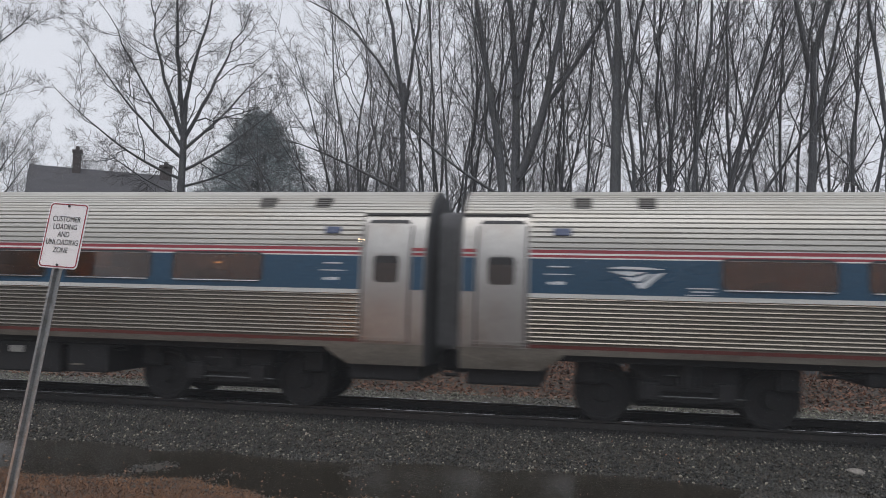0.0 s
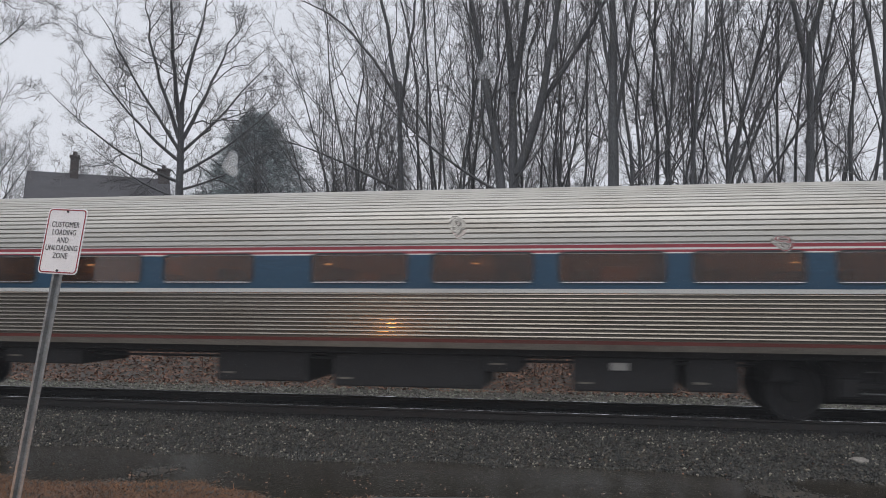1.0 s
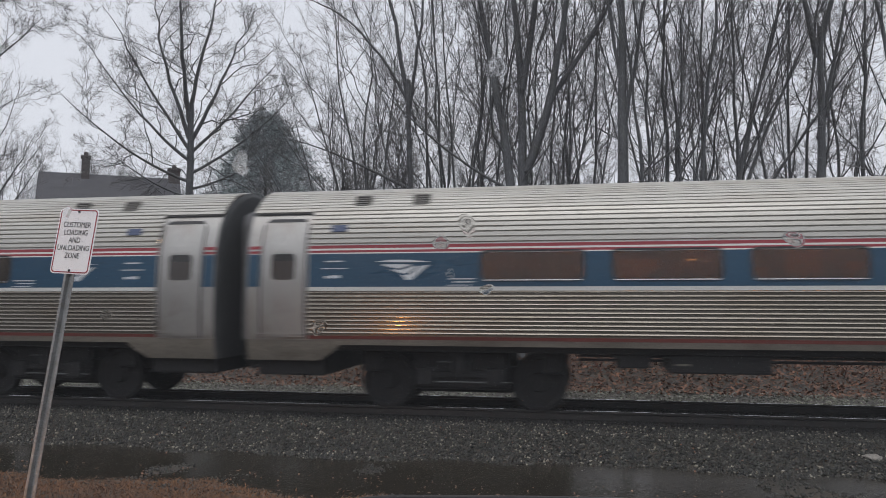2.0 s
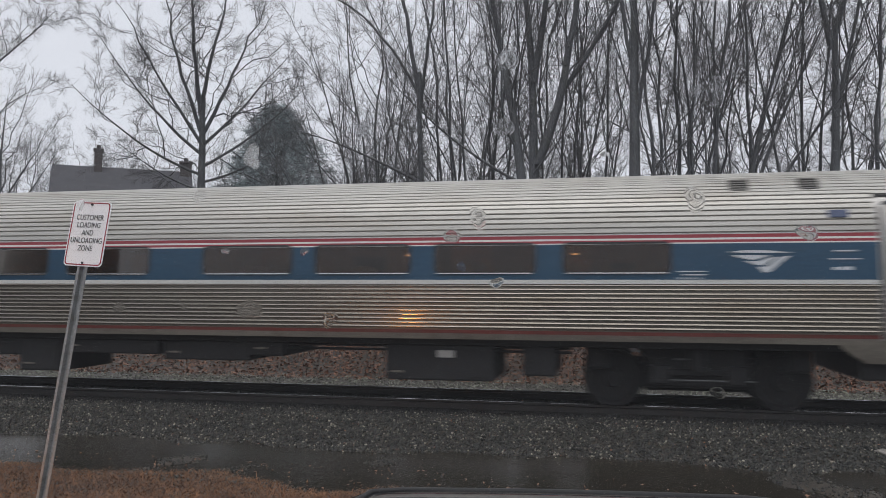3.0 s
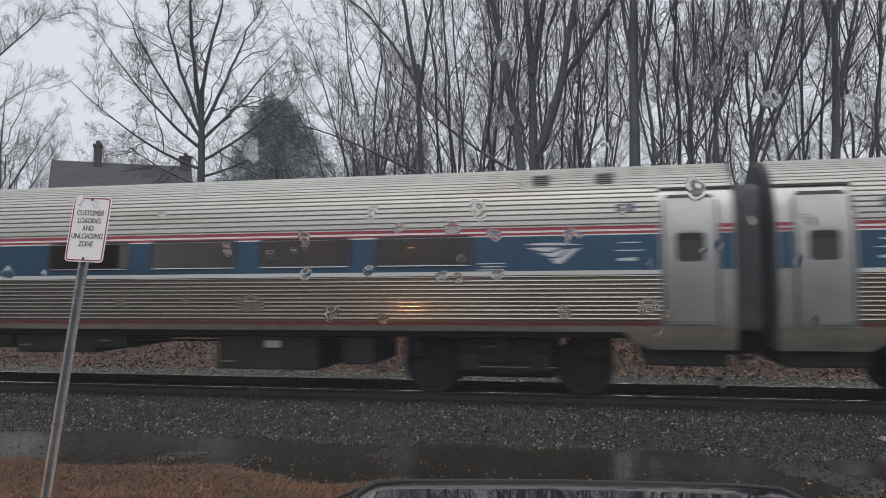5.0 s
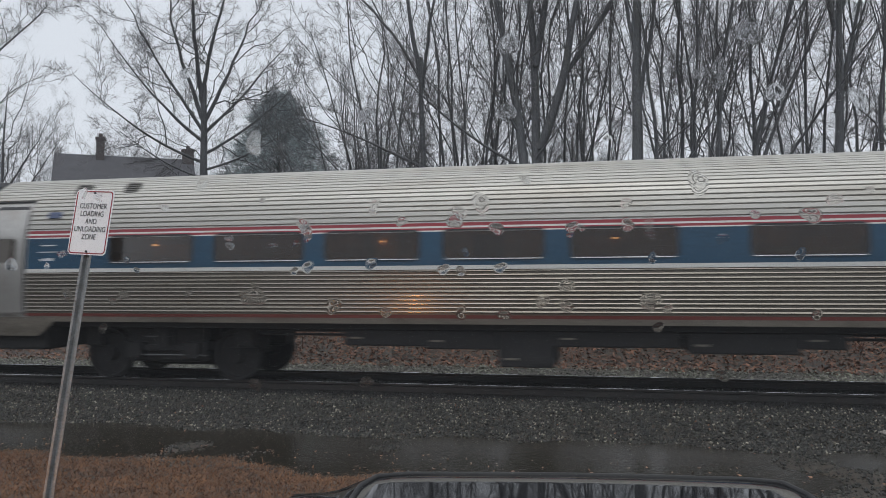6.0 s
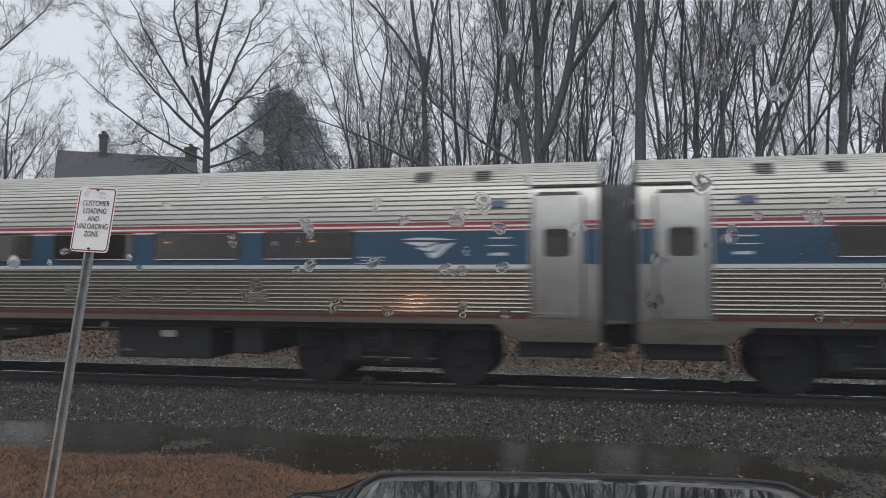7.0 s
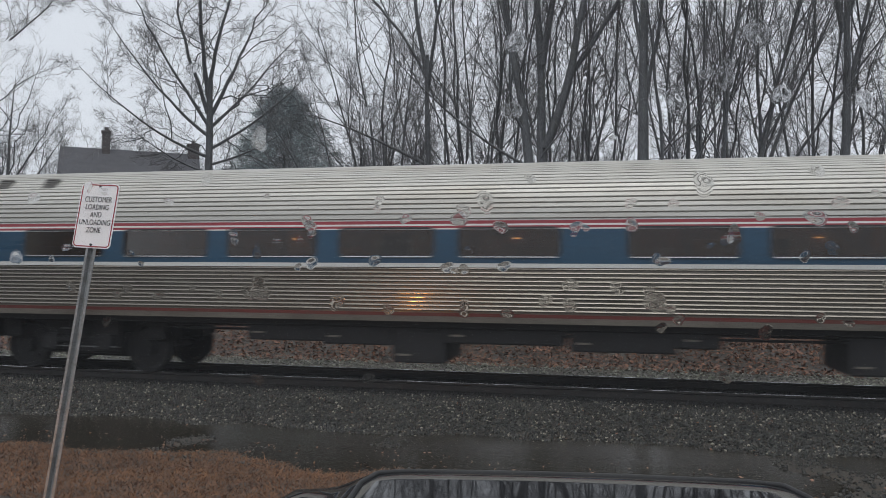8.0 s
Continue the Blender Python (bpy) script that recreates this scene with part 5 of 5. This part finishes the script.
# ---- the sign ----
def sign():
    ob = empty("parking_sign", "white metal loading zone sign on a leaning steel post", "sign", m=pose(*SIGN_AT))
    sw, sh = 0.305, 0.457
    me = plate_mesh("sign_plate", rounded_rect(sw, sh, 0.03, 5), 0.003, SIGNM)
    pl = piece("sign_plate", me, ob, pose(0, 0, 0), "white sheet metal plate with rounded corners")
    br = ring_mesh("border", rounded_rect(sw - 0.016, sh - 0.016, 0.026, 5), rounded_rect(sw - 0.031, sh - 0.031, 0.02, 5), 0.0012, SIGNRED)
    piece("border", br, pl, pose(0, -0.0016, 0), "dark red border line")
    for line, z in (("CUSTOMER", 0.112), ("LOADING", 0.058), ("AND", 0.004), ("UNLOADING", -0.050), ("ZONE", -0.104)):
        cu = bpy.data.curves.new("lettering", "FONT")
        cu.body, cu.align_x, cu.align_y, cu.size, cu.extrude = line, "CENTER", "CENTER", 0.054, 0.0006
        cu.space_character = 1.02
        tmp = new("lettering_curve", cu)
        me = bpy.data.meshes.new_from_object(tmp.evaluated_get(bpy.context.evaluated_depsgraph_get()))
        bpy.data.objects.remove(tmp)
        me.materials.clear()
        me.materials.append(SIGNBLK)
        for v in me.vertices:
            v.co.x *= 0.77
        piece("lettering", me, pl, pose(0, -0.0022, z, 90))
    for z in (0.205, -0.205):
        bm = bmesh.new()
        add_tube(bm, (0, -0.008, z), (0, 0.01, z), 0.008, 8)
        part("bolt", bm, SIGNBLK, ob)
    # U-channel post
    prof = [(-0.04, 0.0), (-0.022, 0.0), (-0.016, 0.026), (0.016, 0.026), (0.022, 0.0), (0.04, 0.0), (0.04, 0.004), (0.025, 0.004), (0.019, 0.031), (-0.019, 0.031), (-0.025, 0.004), (-0.04, 0.004)]
    n = len(prof)
    v = [(x, y + 0.006, z) for z in (0.20, -2.5) for x, y in prof]
    f = [(i, (i + 1) % n, n + (i + 1) % n, n + i) for i in range(n)]
    piece("post", mesh_of("post", v, f, GALV), ob, None, "galvanised U-channel steel post")
    return ob


SIGN_AT = (-3.469, -8.365, 2.268, -8.4, 3.15, -2.0)
sign()


# ---- the bonnet of the vehicle that carries the camera ----
def bonnet():
    ob = empty("pickup_bonnet", "wet black lacquered bonnet of a parked truck reflecting trees", "vehicle", m=pose(-0.12, -10.35, 0, 0, 0, 7))
    xs = np.linspace(-1.05, 1.05, 43)
    ys = np.linspace(-1.35, 0.16, 22)

    def top(x, y):
        dome = 0.06 / (1 + math.exp((abs(x) - 0.75) * 30))
        fall = -0.02 * x * x - 0.25 * max(0, y + 0.12) ** 2 * 9 - 0.012 * y * y
        return 1.165 + dome + fall - 0.5 * max(0, abs(x) - 0.95)

    v = [(x, y, top(x, y)) for y in ys for x in xs]
    nx = len(xs)
    f = [(j * nx + i, j * nx + i + 1, (j + 1) * nx + i + 1, (j + 1) * nx + i) for j in range(len(ys) - 1) for i in range(nx - 1)]
    piece("bonnet_panel", mesh_of("bonnet_panel", v, f, CARBLACK, True), ob, None, "glossy black bonnet with a raised centre")
    line = [(-0.70, y) for y in np.linspace(-1.3, -0.2, 8)] + [(-0.66, -0.1), (-0.56, -0.05)] + [(x, -0.035) for x in np.linspace(-0.42, 0.42, 9)]
    line += [(0.56, -0.05), (0.66, -0.1)] + [(0.70, y) for y in np.linspace(-0.2, -1.3, 8)]
    P = np.array([[(x, y, top(x, y) + 0.002) for x, y in line]])
    piece("bonnet_edge", tube_mesh("bonnet_edge", [(P, np.full(P.shape[:2], 0.009), 6)], EDGEM), ob, None, "matt black raised edge round the bonnet")
    part("front_body", box(-0.93, 0.93, -1.3, 0.12, 0.35, 0.98, 0.05), CARBLACK, ob)
    for sx in (-0.83, 0.83):
        bm = bmesh.new()
        add_tube(bm, (sx - 0.11, -0.6, 0.40), (sx + 0.11, -0.6, 0.40), 0.40, 24)
        part("tyre", bm, RUBBER, ob)
    return ob


truck = bonnet()
# a second parked truck beside it, seen only by the glow of its lamp on the passing train
truck_2 = copy_thing(truck, pose(-5.7, -10.9, -0.05, 0, 0, 4))
tagged(truck_2, "black parked truck front with a lit amber marker lamp")
bm = bmesh.new()
bmesh.ops.create_uvsphere(bm, u_segments=16, v_segments=8, radius=0.085)
for v in bm.verts:
    v.co.y *= 0.4
amber = part("marker_lamp", bm, glow("amber_lamp", (1.0, 0.36, 0.08), 200.0), truck_2, "lit amber marker lamp")
amber.location = (0.2, 0.42, 0.62)


# ---- rain on the windscreen before the camera ----
def drop_material():
    m = bpy.data.materials.new("clear_rain_water")
    m.use_nodes = True
    nt = m.node_tree
    nt.nodes.remove(nt.nodes["Principled BSDF"])
    rf = nt.nodes.new("ShaderNodeBsdfRefraction")
    rf.inputs["IOR"].default_value, rf.inputs["Roughness"].default_value = 1.33, 0.03
    tr = nt.nodes.new("ShaderNodeBsdfTransparent")
    mx = nt.nodes.new("ShaderNodeMixShader")
    mx.inputs[0].default_value = 0.75
    nt.links.new(tr.outputs[0], mx.inputs[1])
    nt.links.new(rf.outputs[0], mx.inputs[2])
    nt.links.new(mx.outputs[0], nt.nodes["Material Output"].inputs["Surface"])
    return m


DROPM = drop_material()


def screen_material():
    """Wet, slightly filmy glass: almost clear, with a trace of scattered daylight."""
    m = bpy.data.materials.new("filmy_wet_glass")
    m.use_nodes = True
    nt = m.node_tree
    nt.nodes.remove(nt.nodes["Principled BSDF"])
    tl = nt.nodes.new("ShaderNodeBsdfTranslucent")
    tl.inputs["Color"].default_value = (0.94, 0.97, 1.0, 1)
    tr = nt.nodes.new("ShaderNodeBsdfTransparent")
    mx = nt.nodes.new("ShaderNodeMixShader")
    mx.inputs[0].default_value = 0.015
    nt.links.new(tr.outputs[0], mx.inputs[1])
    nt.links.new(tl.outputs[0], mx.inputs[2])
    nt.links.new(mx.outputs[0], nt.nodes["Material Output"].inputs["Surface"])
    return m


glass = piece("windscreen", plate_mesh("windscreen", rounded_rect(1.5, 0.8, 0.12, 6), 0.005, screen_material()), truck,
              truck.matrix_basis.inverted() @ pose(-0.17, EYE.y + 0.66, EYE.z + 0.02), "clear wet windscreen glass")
FALLING = []
# the cowl and the two posts that carry the glass
into_truck = truck.matrix_basis.inverted()
v = [into_truck @ Vector(p) for p in ((-0.93, -12.39, 1.50), (0.59, -12.39, 1.50), (0.66, -11.68, 1.14), (-0.98, -11.52, 1.14), (-0.93, -12.41, 1.44), (0.59, -12.41, 1.44), (0.66, -11.70, 1.02), (-0.98, -11.54, 1.02))]
piece("cowl", mesh_of("cowl", v, [(0, 1, 2, 3), (7, 6, 5, 4), (0, 4, 5, 1), (1, 5, 6, 2), (2, 6, 7, 3), (3, 7, 4, 0)], EDGEM), truck, None, "matt black cowl below the windscreen")
for px in (-0.935, 0.595):
    bm = bmesh.new()
    add_tube(bm, into_truck @ Vector((px, -12.385, 1.46)), into_truck @ Vector((px, -12.385, 2.33)), 0.025, 8)
    part("windscreen_post", bm, EDGEM, truck)



def rain_drop(screen, az, el, r, tall, lands, seed):
    """A flattened drop of water on the screen; it lands at the given second."""
    rs = random.Random(seed)
    bm = bmesh.new()
    ph = rs.uniform(0, 6.3)
    rings, sides = 7, 20
    for face in (1, 0):    # a swelling dome before, a flat back on the glass
        mid = bm.verts.new((0, -0.024 * r * face, 0))
        last = None
        for i in range(1, rings + 1):
            p = i / rings
            row = []
            for k in range(sides):
                a = 2 * math.pi * k / sides
                q = p * r * (1 + 0.16 * math.sin(2 * a + ph) + 0.1 * math.sin(3 * a + 2 * ph))
                row.append(bm.verts.new((q * math.cos(a), -0.024 * r * face * (1 - p * p) ** 2, q * math.sin(a) * tall)))
            for k in range(sides):
                m = (k + 1) % sides
                loop = (mid, row[k], row[m]) if last is None else (last[k], row[k], row[m], last[m])
                bm.faces.new(loop if face else loop[::-1])
            last = row
    for f in bm.faces:
        f.smooth = True
    ob = part("rain_drop", bm, DROPM, screen, "small clear rain drop")
    d = 0.62
    x, z = d * math.tan(radians(az)), d * math.tan(radians(el)) / math.cos(radians(az))
    here = pose(x, EYE.y + d, EYE.z + z, 0, 0, 0)
    into = screen.matrix_basis.inverted()
    ob.matrix_basis = into @ here
    if lands > 0.3:
        FALLING.append((ob, into @ pose(x - 0.05, EYE.y + d + 0.3, EYE.z + 0.75), into @ here, lands))


BIG_DROPS = (  # bearing, elevation, millimetres across, height ratio, second of landing
    (-25.8, 9.6, 8, 1.2, 0.6), (-42.0, 14.0, 11, 1.0, 7.3), (-30.5, 14.2, 7, 0.7, 5.6), (-6.9, 16.8, 8, 1.3, 1.0), (-7.1, 12.0, 7, 1.2, 3.0),
    (4.6, 12.2, 9, 1.0, 7.1), (8.0, 13.8, 7, 1.7, 2.8), (10.1, 16.4, 9, 1.3, 3.1), (11.6, 12.2, 7, 1.2, 3.2), (16.6, 11.4, 6, 1.4, 4.9),
    (6.5, 6.4, 8, 1.2, 2.6), (13.7, 3.9, 8, 0.8, 0.7), (-9.1, 5.3, 7, 1.4, 0.8), (-25.8, -1.5, 11, 0.8, 3.0), (3.1, -1.9, 8, 0.9, 3.1), (-7.7, 0.5, 6, 0.7, 1.2))
for i, (az, el, mm, tall, at) in enumerate(BIG_DROPS):
    rain_drop(truck, az, el, mm / 1000, tall, at, i)
rs = random.Random(17)
for i in range(44):
    rain_drop(truck, rs.uniform(-42, 18), rs.uniform(-8, 19) if i % 3 else rs.uniform(-1, 6), rs.uniform(0.003, 0.0065), rs.uniform(0.7, 1.3), rs.uniform(0.0, 7.6), 50 + i)

for i in range(46):
    rain_drop(truck, rs.uniform(-41, 18), rs.uniform(-3.5, 5.5), rs.uniform(0.0032, 0.0062), rs.uniform(0.6, 1.1), rs.uniform(3.6, 7.4), 120 + i)


motions()
